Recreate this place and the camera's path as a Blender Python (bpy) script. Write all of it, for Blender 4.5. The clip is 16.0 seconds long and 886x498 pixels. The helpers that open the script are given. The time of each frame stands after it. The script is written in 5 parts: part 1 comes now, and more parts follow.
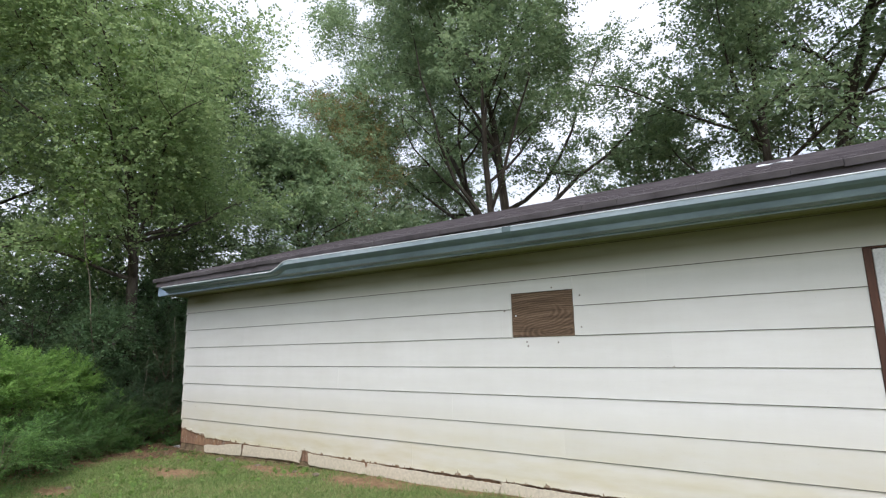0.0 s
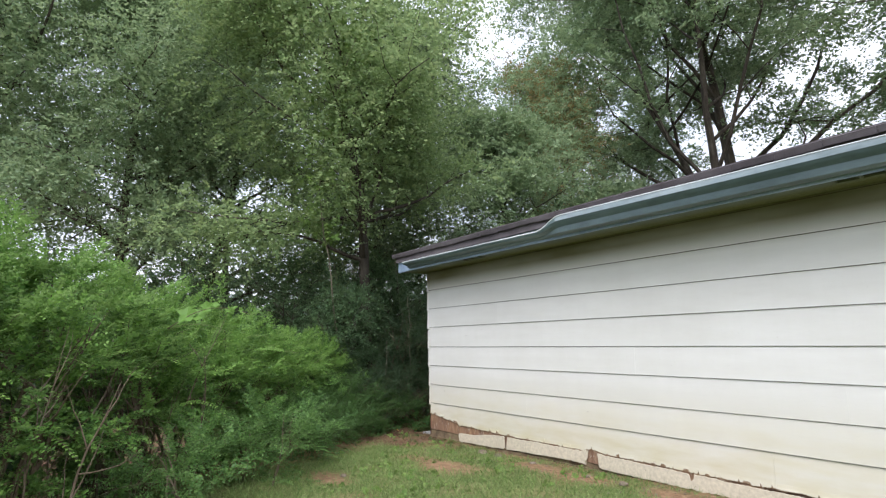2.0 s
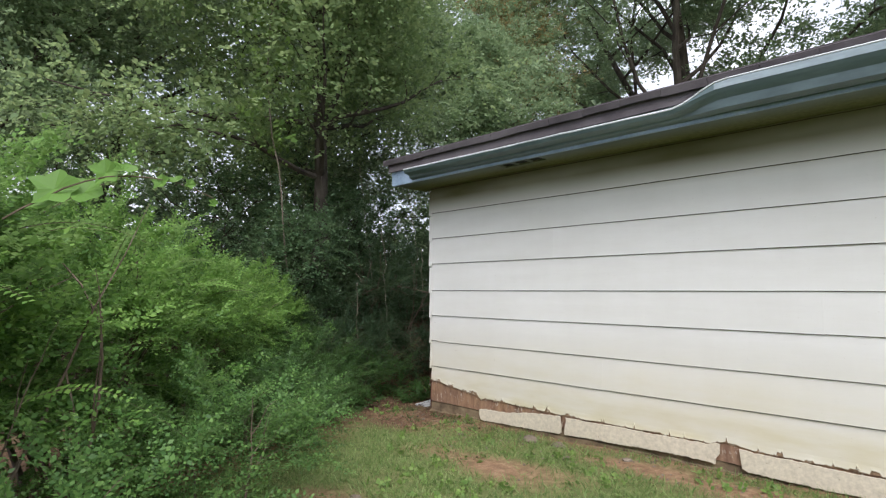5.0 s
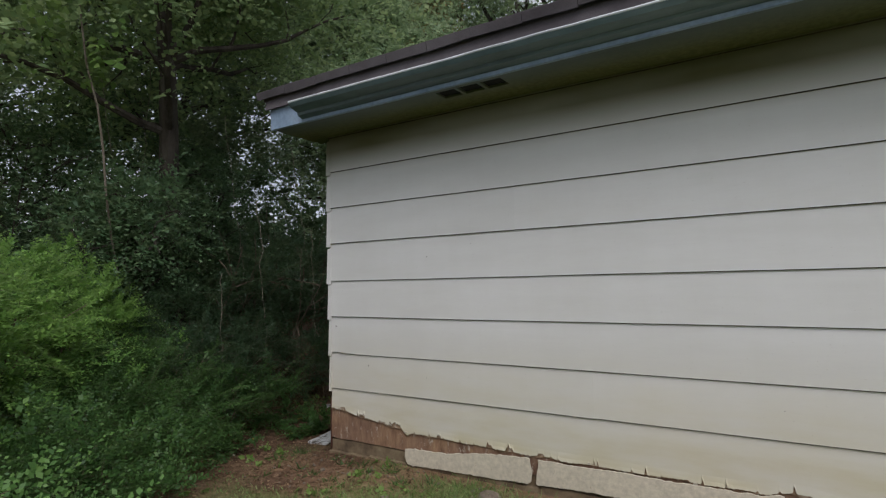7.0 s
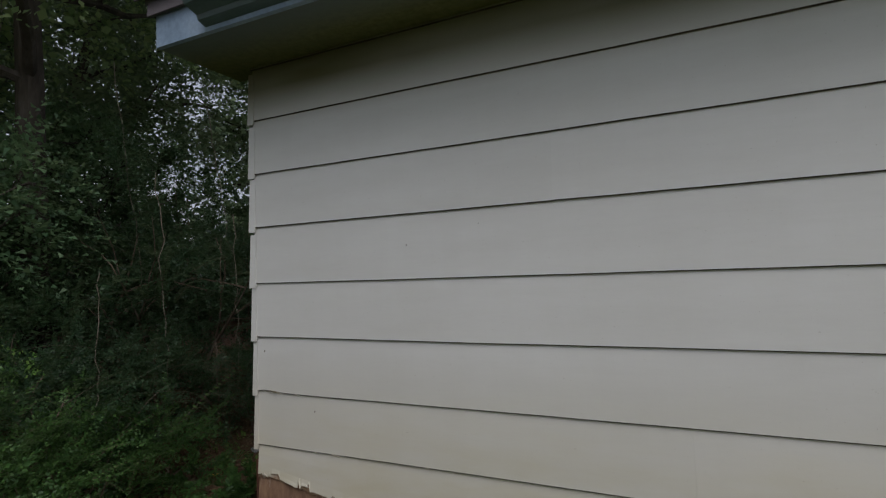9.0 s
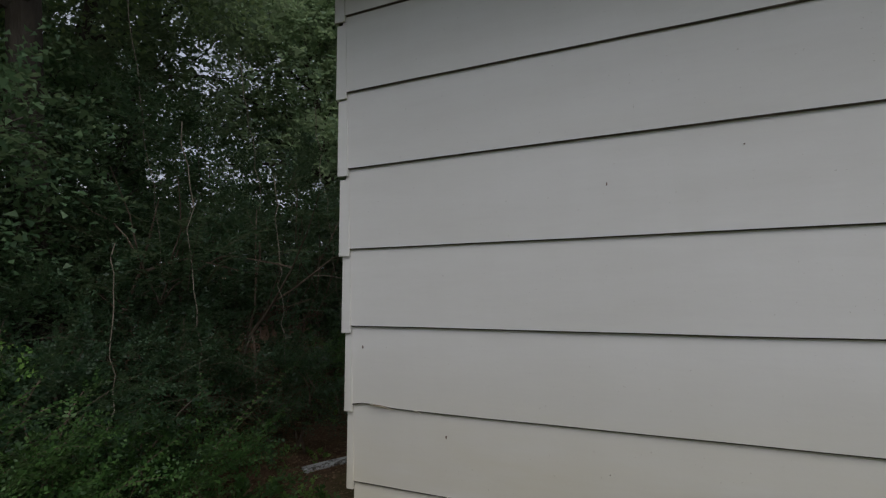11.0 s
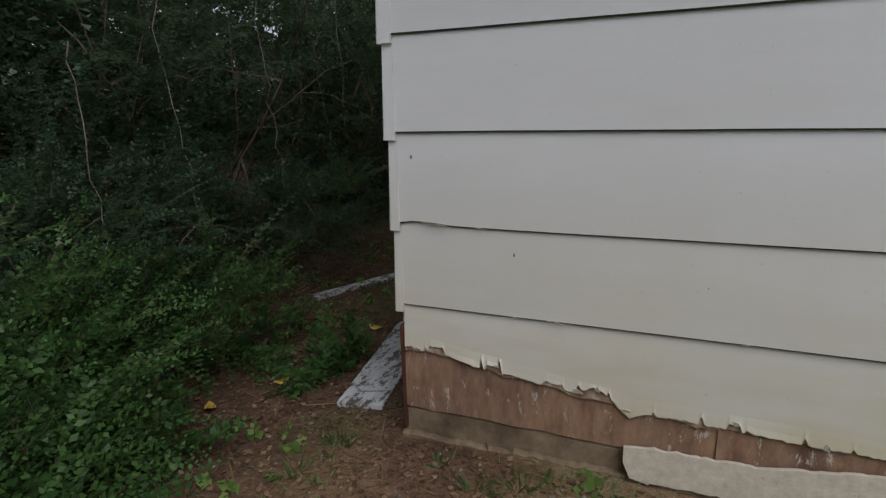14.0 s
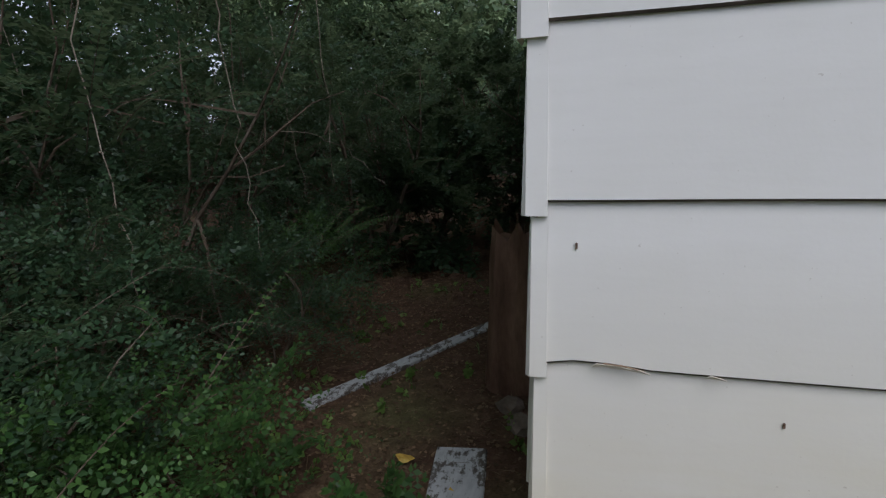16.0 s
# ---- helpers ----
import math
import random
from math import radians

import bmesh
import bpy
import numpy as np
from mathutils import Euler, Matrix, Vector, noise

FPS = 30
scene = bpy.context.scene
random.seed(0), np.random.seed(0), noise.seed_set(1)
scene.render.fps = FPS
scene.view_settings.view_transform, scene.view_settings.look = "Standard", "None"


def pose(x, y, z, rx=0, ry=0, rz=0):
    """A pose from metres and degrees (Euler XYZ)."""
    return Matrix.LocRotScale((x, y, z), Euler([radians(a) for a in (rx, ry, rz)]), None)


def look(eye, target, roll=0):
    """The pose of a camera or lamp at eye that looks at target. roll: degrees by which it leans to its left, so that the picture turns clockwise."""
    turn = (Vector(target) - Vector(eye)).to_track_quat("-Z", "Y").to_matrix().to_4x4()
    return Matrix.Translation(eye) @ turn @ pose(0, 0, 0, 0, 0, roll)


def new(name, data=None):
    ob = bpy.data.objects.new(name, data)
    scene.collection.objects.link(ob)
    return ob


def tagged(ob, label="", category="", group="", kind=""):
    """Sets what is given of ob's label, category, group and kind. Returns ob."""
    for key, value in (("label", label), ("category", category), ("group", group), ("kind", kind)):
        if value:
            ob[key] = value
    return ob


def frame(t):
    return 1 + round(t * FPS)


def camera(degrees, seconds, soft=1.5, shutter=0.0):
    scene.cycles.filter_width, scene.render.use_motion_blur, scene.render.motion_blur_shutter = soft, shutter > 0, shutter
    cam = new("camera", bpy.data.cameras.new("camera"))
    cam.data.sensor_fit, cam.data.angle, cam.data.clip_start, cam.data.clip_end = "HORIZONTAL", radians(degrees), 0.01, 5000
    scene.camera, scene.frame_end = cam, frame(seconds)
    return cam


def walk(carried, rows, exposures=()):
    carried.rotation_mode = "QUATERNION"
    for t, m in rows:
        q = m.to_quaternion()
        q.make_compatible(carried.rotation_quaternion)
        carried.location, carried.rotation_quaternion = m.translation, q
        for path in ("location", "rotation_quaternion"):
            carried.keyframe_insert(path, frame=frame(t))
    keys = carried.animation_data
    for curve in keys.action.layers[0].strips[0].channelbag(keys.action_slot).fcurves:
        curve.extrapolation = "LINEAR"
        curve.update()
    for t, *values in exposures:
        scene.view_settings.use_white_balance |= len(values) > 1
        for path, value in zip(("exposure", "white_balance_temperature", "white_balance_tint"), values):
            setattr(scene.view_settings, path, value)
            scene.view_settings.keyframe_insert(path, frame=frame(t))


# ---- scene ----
cam = camera(79.0, 16.0, soft=1.25)
PATH = [
    (0, (8.727, -4.856, 1.626), (7.588, -3.25, 1.979), -1.4),
    (0.5, (8.34, -4.793, 1.608), (7.086, -3.275, 1.959), -1.3),
    (1, (7.911, -4.741, 1.577), (6.581, -3.29, 1.93), -1.4),
    (1.5, (7.433, -4.669, 1.542), (5.974, -3.344, 1.88), -1.6),
    (2, (6.899, -4.649, 1.513), (5.299, -3.494, 1.842), -1.3),
    (2.5, (6.381, -4.654, 1.486), (4.767, -3.521, 1.816), -1.3),
    (3, (5.908, -4.629, 1.471), (4.294, -3.488, 1.778), -0.9),
    (3.5, (5.482, -4.573, 1.46), (3.868, -3.414, 1.688), -0.8),
    (4, (5.088, -4.468, 1.454), (3.544, -3.209, 1.623), -1.0),
    (4.2, (4.935, -4.406, 1.451), (3.43, -3.098, 1.607), -0.9),
    (6.3, (3.396, -3.532, 1.337), (2.185, -1.947, 1.48), -0.5),
    (6.5, (3.273, -3.412, 1.338), (2.124, -1.78, 1.468), -1.0),
    (7, (3.026, -3.072, 1.374), (1.961, -1.384, 1.495), -1.2),
    (7.5, (2.847, -2.838, 1.374), (1.89, -1.086, 1.494), -1.4),
    (8, (2.684, -2.615, 1.369), (1.821, -0.814, 1.472), -2.1),
    (8.5, (2.49, -2.288, 1.403), (1.619, -0.491, 1.5), -1.8),
    (9, (2.146, -2.08, 1.403), (1.272, -0.284, 1.504), -1.8),
    (9.5, (1.753, -1.909, 1.375), (0.88, -0.113, 1.485), -1.5),
    (9.7, (1.633, -1.842, 1.369), (0.753, -0.05, 1.486), -1.6),
    (11.8, (1.032, -1.54, 1.274), (0.171, 0.264, 1.341), -1.4),
    (12, (0.987, -1.535, 1.269), (0.154, 0.275, 1.436), -1.7),
    (12.5, (0.893, -1.519, 1.243), (0.105, 0.307, 1.031), -1.5),
    (13, (0.885, -1.479, 1.214), (0.127, 0.304, 0.718), -1.7),
    (13.5, (0.863, -1.481, 1.209), (0.105, 0.301, 0.71), -1.7),
    (14, (0.798, -1.462, 1.195), (0.062, 0.324, 0.679), -1.6),
    (14.5, (0.691, -1.319, 1.178), (0.028, 0.486, 0.628), -1.6),
    (15, (0.532, -1.175, 1.201), (-0.092, 0.655, 0.691), -1.6),
    (15.5, (0.315, -1.029, 1.23), (-0.283, 0.841, 0.849), -1.6),
    (16, (0.123, -0.872, 1.219), (-0.413, 1.015, 0.831), -1.9),
]
# stops, kelvin, tint: the camera brightens over the hedge and darkens under the trees
EXPOSURES = [(0, 0.94, 6270, 15), (1.5, 1.06, 6270, 15), (2.5, 1.27, 6270, 16), (3.3, 1.46, 6300, 16), (4.1, 1.34, 6330, 16), (5.2, 0.96, 6330, 16), (6.3, 0.44, 6350, 17), (7.5, 0.05, 6300, 16), (9.5, -0.26, 6300, 16),
             (12.0, -0.18, 6250, 17), (14.5, 0.0, 6120, 18), (15.5, 0.17, 6000, 18), (16.0, 0.45, 5950, 18)]
walk(cam, [(t, look(eye, target, roll)) for t, eye, target, roll in PATH], EXPOSURES)

# ---- world and light: a bright overcast afternoon ----
world = bpy.data.worlds.new("overcast_sky")
scene.world = world
world.use_nodes = True
wn, wl = world.node_tree.nodes, world.node_tree.links
wn.clear()
sky = wn.new("ShaderNodeTexSky")
sky.sky_type, sky.sun_disc = "NISHITA", False
sky.sun_elevation, sky.sun_rotation = radians(55), radians(132)
sky.air_density, sky.dust_density = 1.5, 3.0
cloud_coord = wn.new("ShaderNodeTexCoord")
cloud_noise = wn.new("ShaderNodeTexNoise")
cloud_noise.inputs["Scale"].default_value, cloud_noise.inputs["Detail"].default_value = 2.2, 6.0
cloud_ramp = wn.new("ShaderNodeValToRGB")
cloud_ramp.color_ramp.elements[0].position, cloud_ramp.color_ramp.elements[0].color = 0.35, (3.4, 3.8, 4.5, 1)
cloud_ramp.color_ramp.elements[1].position, cloud_ramp.color_ramp.elements[1].color = 0.65, (5.9, 6.1, 6.5, 1)
cloud_mix = wn.new("ShaderNodeMixRGB")
cloud_mix.inputs["Fac"].default_value = 0.85
back = wn.new("ShaderNodeBackground")
back.inputs["Strength"].default_value = 0.12
wout = wn.new("ShaderNodeOutputWorld")
wl.new(cloud_coord.outputs["Generated"], cloud_noise.inputs["Vector"])
wl.new(cloud_noise.outputs["Fac"], cloud_ramp.inputs["Fac"])
wl.new(sky.outputs["Color"], cloud_mix.inputs["Color1"])
wl.new(cloud_ramp.outputs["Color"], cloud_mix.inputs["Color2"])
wl.new(cloud_mix.outputs["Color"], back.inputs["Color"])
wl.new(back.outputs["Background"], wout.inputs["Surface"])
sun = new("sun", bpy.data.lights.new("sun", "SUN"))
sun.data.energy, sun.data.angle, sun.data.color = 2.0, radians(50), (1.0, 0.985, 0.96)
sun.matrix_world = look((12, -9, 19), (2, 0, 0))

# ---- materials ----
def material(name, rough=0.8, metal=0.0, spec=0.5):
    m = bpy.data.materials.new(name)
    m.use_nodes = True
    b = m.node_tree.nodes["Principled BSDF"]
    b.inputs["Roughness"].default_value, b.inputs["Metallic"].default_value = rough, metal
    b.inputs["Specular IOR Level"].default_value = spec
    return m, m.node_tree.nodes, m.node_tree.links, b


def noise_node(nodes, links, scale, detail=5.0, stretch=(1, 1, 1), rough=0.55):
    c = nodes.new("ShaderNodeTexCoord")
    mp = nodes.new("ShaderNodeMapping")
    mp.inputs["Scale"].default_value = stretch
    n = nodes.new("ShaderNodeTexNoise")
    n.inputs["Scale"].default_value, n.inputs["Detail"].default_value, n.inputs["Roughness"].default_value = scale, detail, rough
    links.new(c.outputs["Object"], mp.inputs["Vector"])
    links.new(mp.outputs["Vector"], n.inputs["Vector"])
    return n.outputs["Fac"]


def ramp(nodes, links, fac, stops):
    r = nodes.new("ShaderNodeValToRGB")
    e = r.color_ramp.elements
    while len(e) < len(stops):
        e.new(0.5)
    for k, (p, c) in zip(e, stops):
        k.position, k.color = p, (*c, 1)
    links.new(fac, r.inputs["Fac"])
    return r.outputs["Color"]


def mix(nodes, links, fac, a, b, mode="MIX"):
    m = nodes.new("ShaderNodeMixRGB")
    m.blend_type = mode
    for sock, v in ((m.inputs["Fac"], fac), (m.inputs["Color1"], a), (m.inputs["Color2"], b)):
        if isinstance(v, (int, float)):
            sock.default_value = v
        elif isinstance(v, tuple):
            sock.default_value = (*v, 1)
        else:
            links.new(v, sock)
    return m.outputs["Color"]


def bump(nodes, links, bsdf, height, strength=0.3, dist=0.01):
    b = nodes.new("ShaderNodeBump")
    b.inputs["Strength"].default_value, b.inputs["Distance"].default_value = strength, dist
    links.new(height, b.inputs["Height"])
    links.new(b.outputs["Normal"], bsdf.inputs["Normal"])


def two_scale(name, base, dark, light, big=1.5, small=40, rough=0.8, bumps=0.3, stretch=(1, 1, 1), spec=0.4, metal=0.0, dist=0.004):
    m, n, l, b = material(name, rough, metal, spec)
    f1, f2 = noise_node(n, l, big, 6, stretch), noise_node(n, l, small, 6, stretch, 0.65)
    c1 = ramp(n, l, f1, [(0.3, dark), (0.5, base), (0.72, light)])
    c2 = ramp(n, l, f2, [(0.3, (0.72, 0.72, 0.72)), (0.6, (1.0, 1.0, 1.0))])
    l.new(mix(n, l, 0.8, c1, c2, "MULTIPLY"), b.inputs["Base Color"])
    bump(n, l, b, f2, bumps, dist)
    return m


def siding_paint():
    """Cream-white paint, chalky, with faint brush grain, algae and painted eave shade at the top, and mud splash low
    down.
    """
    m, n, l, b = material("siding_paint", 0.62, 0, 0.35)
    geo = n.new("ShaderNodeNewGeometry")
    sep = n.new("ShaderNodeSeparateXYZ")
    l.new(geo.outputs["Position"], sep.inputs["Vector"])
    big = noise_node(n, l, 0.9, 4, (0.5, 1, 2.0))
    mid = noise_node(n, l, 5.0, 6, (0.35, 1, 1.6))
    fine = noise_node(n, l, 90, 4, (0.12, 1, 1.0))
    specks = noise_node(n, l, 110, 2)
    col = ramp(n, l, big, [(0.3, (0.73, 0.72, 0.68)), (0.7, (0.793, 0.784, 0.75))])
    col = mix(n, l, 0.35, col, ramp(n, l, mid, [(0.3, (0.86, 0.85, 0.82)), (0.65, (1, 1, 1))]), "MULTIPLY")
    smudge = noise_node(n, l, 5.5, 5, (1.2, 1, 0.25), 0.6)
    col = mix(n, l, 0.15, col, ramp(n, l, smudge, [(0.36, (0.88, 0.87, 0.84)), (0.6, (1, 1, 1))]), "MULTIPLY")
    col = mix(n, l, 0.12, col, ramp(n, l, fine, [(0.3, (0.88, 0.88, 0.87)), (0.6, (1, 1, 1))]), "MULTIPLY")
    # red mud splash on the lowest boards, broken up by noise
    low = n.new("ShaderNodeMapRange")
    low.inputs["From Min"].default_value, low.inputs["From Max"].default_value = 1.06, 0.24
    l.new(sep.outputs["Z"], low.inputs["Value"])
    mud = n.new("ShaderNodeMath")
    mud.operation = "MULTIPLY"
    l.new(low.outputs["Result"], mud.inputs[0])
    l.new(ramp(n, l, mid, [(0.32, (0.38, 0.38, 0.38)), (0.68, (1.0, 1.0, 1.0))]), mud.inputs[1])
    col = mix(n, l, mud.outputs["Value"], col, (0.56, 0.50, 0.31))
    # green algae under the soffit, darkened so that it carries the eave's shade too
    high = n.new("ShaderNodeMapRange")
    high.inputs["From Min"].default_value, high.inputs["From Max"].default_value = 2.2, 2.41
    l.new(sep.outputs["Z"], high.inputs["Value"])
    alg_shade = n.new("ShaderNodeMath")
    alg_shade.operation = "MULTIPLY"
    l.new(high.outputs["Result"], alg_shade.inputs[0])
    l.new(ramp(n, l, big, [(0.36, (0.78, 0.78, 0.78)), (0.62, (1, 1, 1))]), alg_shade.inputs[1])
    col = mix(n, l, alg_shade.outputs["Value"], col, (0.118, 0.112, 0.042))
    spot = ramp(n, l, specks, [(0.735, (1, 1, 1)), (0.76, (0.5, 0.45, 0.38))])
    col = mix(n, l, 0.4, col, spot, "MULTIPLY")
    info = n.new("ShaderNodeObjectInfo")
    tone = ramp(n, l, info.outputs["Random"], [(0.0, (0.955, 0.955, 0.95)), (1.0, (1, 1, 1))])
    l.new(mix(n, l, 1.0, col, tone, "MULTIPLY"), b.inputs["Base Color"])
    bump(n, l, b, mix(n, l, 0.75, fine, specks), 0.14, 0.002)
    return m


def soffit_paint():
    """Grey-green soffit paint, overgrown with dark moss and algae towards the wall."""
    m, n, l, b = material("soffit_paint_with_algae", 0.8, 0, 0.35)
    geo = n.new("ShaderNodeNewGeometry")
    sep = n.new("ShaderNodeSeparateXYZ")
    l.new(geo.outputs["Position"], sep.inputs["Vector"])
    big, fine = noise_node(n, l, 2.2, 6, (0.4, 1, 1)), noise_node(n, l, 30, 6, (1, 1, 1), 0.65)
    coat = ramp(n, l, big, [(0.3, (0.10, 0.122, 0.112)), (0.7, (0.165, 0.192, 0.18))])
    moss = ramp(n, l, fine, [(0.3, (0.11, 0.115, 0.045)), (0.7, (0.20, 0.20, 0.085))])
    grown = n.new("ShaderNodeMapRange")
    grown.inputs["From Min"].default_value, grown.inputs["From Max"].default_value = -0.33, -0.12
    l.new(sep.outputs["Y"], grown.inputs["Value"])
    reach = n.new("ShaderNodeMath")
    reach.operation = "MULTIPLY"
    l.new(grown.outputs["Result"], reach.inputs[0])
    l.new(ramp(n, l, big, [(0.25, (0.7, 0.7, 0.7)), (0.6, (1, 1, 1))]), reach.inputs[1])
    l.new(mix(n, l, reach.outputs["Value"], coat, moss), b.inputs["Base Color"])
    bump(n, l, b, fine, 0.2, 0.004)
    return m


def leaf_material(name, dark, base, light, rough=0.5, trans=0.35):
    """Leaves: colour by leaf, a little light through the blade."""
    m, n, l, b = material(name, rough, 0, 0.3)
    geo = n.new("ShaderNodeNewGeometry")
    col = ramp(n, l, geo.outputs["Random Per Island"], [(0.0, dark), (0.55, base), (1.0, light)])
    big = noise_node(n, l, 0.8, 3)
    col = mix(n, l, 0.55, col, ramp(n, l, big, [(0.3, (0.6, 0.66, 0.6)), (0.7, (1.0, 1.0, 0.95))]), "MULTIPLY")
    l.new(col, b.inputs["Base Color"])
    tr = n.new("ShaderNodeBsdfTranslucent")
    l.new(mix(n, l, 0.5, col, (0.27, 0.34, 0.17)), tr.inputs["Color"])
    ms = n.new("ShaderNodeMixShader")
    ms.inputs["Fac"].default_value = trans + 0.1
    l.new(b.outputs["BSDF"], ms.inputs[1])
    l.new(tr.outputs["BSDF"], ms.inputs[2])
    l.new(ms.outputs["Shader"], n["Material Output"].inputs["Surface"])
    return m


def ground_material():
    m, n, l, b = material("lawn_soil", 0.95, 0, 0.15)
    geo = n.new("ShaderNodeNewGeometry")
    f1 = noise_node(n, l, 0.9, 6)
    f2 = noise_node(n, l, 14, 8, rough=0.7)
    f3 = noise_node(n, l, 120, 4)
    soil = ramp(n, l, f2, [(0.25, (0.14, 0.08, 0.05)), (0.5, (0.29, 0.18, 0.105)), (0.75, (0.45, 0.31, 0.20))])
    turf = ramp(n, l, f2, [(0.3, (0.10, 0.13, 0.045)), (0.7, (0.20, 0.24, 0.085))])
    att = n.new("ShaderNodeAttribute")
    att.attribute_name = "turf"
    blend = n.new("ShaderNodeMath")
    blend.operation = "MULTIPLY_ADD"
    l.new(f1, blend.inputs[0])
    blend.inputs[1].default_value = 0.0
    l.new(att.outputs["Fac"], blend.inputs[2])
    hum = n.new("ShaderNodeAttribute")
    hum.attribute_name = "humus"
    mould = ramp(n, l, f2, [(0.25, (0.062, 0.037, 0.024)), (0.5, (0.13, 0.077, 0.049)), (0.78, (0.24, 0.153, 0.097))])
    soil = mix(n, l, hum.outputs["Fac"], soil, mould)
    col = mix(n, l, blend.outputs["Value"], soil, turf)
    col = mix(n, l, 0.6, col, ramp(n, l, f3, [(0.3, (0.6, 0.6, 0.6)), (0.65, (1.1, 1.1, 1.1))]), "MULTIPLY")
    l.new(col, b.inputs["Base Color"])
    bump(n, l, b, mix(n, l, 0.35, f2, f3), 1.0, 0.035)
    return m


def wood_grain(name, dark, base, light, axis=(0.6, 6, 9), scale=3.0, rough=0.8):
    m, n, l, b = material(name, rough, 0, 0.3)
    f1 = noise_node(n, l, scale, 5, axis, 0.6)
    # flat-sawn veneer: stretched rings round two knots
    c = n.new("ShaderNodeTexCoord")
    rings = []
    for kx, kz in ((6.25, 1.93), (6.56, 1.73)):
        mp = n.new("ShaderNodeMapping")
        mp.inputs["Location"].default_value, mp.inputs["Scale"].default_value = (-0.55 * kx, 0, -1.7 * kz), (0.55, 1, 1.7)
        w = n.new("ShaderNodeTexWave")
        w.wave_type, w.rings_direction = "RINGS", "SPHERICAL"
        w.inputs["Scale"].default_value, w.inputs["Distortion"].default_value = 9.0, 3.5
        w.inputs["Detail"].default_value, w.inputs["Detail Scale"].default_value = 3.0, 1.6
        l.new(c.outputs["Object"], mp.inputs["Vector"])
        l.new(mp.outputs["Vector"], w.inputs["Vector"])
        rings.append(w)
    half = noise_node(n, l, 2.6, 2)
    figure = mix(n, l, ramp(n, l, half, [(0.46, (0, 0, 0)), (0.54, (1, 1, 1))]), rings[0].outputs["Fac"], rings[1].outputs["Fac"])
    col = mix(n, l, 0.55, ramp(n, l, figure, [(0.1, dark), (0.5, base), (0.9, light)]), ramp(n, l, f1, [(0.3, dark), (0.5, base), (0.7, light)]))
    col = mix(n, l, 0.6, col, ramp(n, l, f1, [(0.3, (0.55, 0.55, 0.55)), (0.65, (1.1, 1.1, 1.1))]), "MULTIPLY")
    l.new(col, b.inputs["Base Color"])
    bump(n, l, b, figure, 0.25, 0.003)
    return m


def rotten_board():
    """Red-brown hardboard with vertical streaks, dark damp stains and flecks of old white paint."""
    m, n, l, b = material("rotted_hardboard", 0.9, 0, 0.25)
    streak = noise_node(n, l, 24, 7, (1, 1, 0.3), 0.7)
    stain = noise_node(n, l, 3.2, 4, (1, 1, 0.6))
    fleck = noise_node(n, l, 34, 8, (1, 1, 0.38), 0.8)
    peel = noise_node(n, l, 5.0, 7, (1, 1, 0.8), 0.7)
    col = ramp(n, l, streak, [(0.25, (0.14, 0.086, 0.058)), (0.5, (0.27, 0.17, 0.118)), (0.75, (0.38, 0.265, 0.175))])
    col = mix(n, l, 0.85, col, ramp(n, l, stain, [(0.33, (0.42, 0.36, 0.32)), (0.45, (0.9, 0.85, 0.8)), (0.7, (1.12, 1.05, 0.88))]), "MULTIPLY")
    col = mix(n, l, ramp(n, l, peel, [(0.60, (0, 0, 0)), (0.66, (0.7, 0.7, 0.7))]), col, (0.36, 0.235, 0.10))
    paint = ramp(n, l, fleck, [(0.575, (0, 0, 0)), (0.63, (0.85, 0.85, 0.85))])
    l.new(mix(n, l, paint, col, (0.58, 0.52, 0.42)), b.inputs["Base Color"])
    bump(n, l, b, streak, 0.5, 0.006)
    return m


def flaking_paint(name, wood_dark, wood, paint, bare=0.44):
    """Old paint that flakes off bare wood, along the grain."""
    m, n, l, b = material(name, 0.85, 0, 0.3)
    grain = noise_node(n, l, 30, 6, (1, 0.25, 1), 0.7)
    patch_noise = noise_node(n, l, 17, 8, (1.3, 0.7, 1), 0.75)
    base = ramp(n, l, grain, [(0.3, wood_dark), (0.7, wood)])
    coat = ramp(n, l, grain, [(0.3, tuple(0.7 * c for c in paint)), (0.65, paint)])
    l.new(mix(n, l, ramp(n, l, patch_noise, [(bare, (0, 0, 0)), (bare + 0.06, (1, 1, 1))]), base, coat), b.inputs["Base Color"])
    bump(n, l, b, mix(n, l, 0.5, grain, patch_noise), 0.6, 0.004)
    return m


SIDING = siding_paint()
BUTT = two_scale("dark_butt_edge", (0.075, 0.058, 0.045), (0.04, 0.03, 0.024), (0.13, 0.10, 0.08), 6, 60, 0.95, 0.3)
GROUND = ground_material()
PLYWOOD = wood_grain("weathered_plywood", (0.075, 0.046, 0.029), (0.155, 0.10, 0.062), (0.25, 0.17, 0.115))
HARDBOARD = rotten_board()
CONCRETE = two_scale("footing_concrete", (0.19, 0.138, 0.082), (0.07, 0.05, 0.032), (0.29, 0.23, 0.14), 7, 45, 0.95, 1.0)
PEELED = two_scale("peeling_white_paint", (0.70, 0.65, 0.55), (0.46, 0.36, 0.25), (0.76, 0.72, 0.64), 4, 50, 0.7, 0.4)
STRIP = flaking_paint("muddy_cream_strip", (0.17, 0.11, 0.062), (0.36, 0.26, 0.15), (0.64, 0.575, 0.445), 0.31)
TORN = two_scale("torn_hardboard_edge", (0.30, 0.20, 0.12), (0.16, 0.10, 0.06), (0.62, 0.55, 0.44), 20, 90, 0.95, 0.6)
GUTTER_FACE = two_scale("skylit_gutter_face", (0.27, 0.335, 0.365), (0.18, 0.235, 0.255), (0.37, 0.43, 0.455), 3, 30, 0.5, 0.2, (0.3, 1, 1), 0.5)
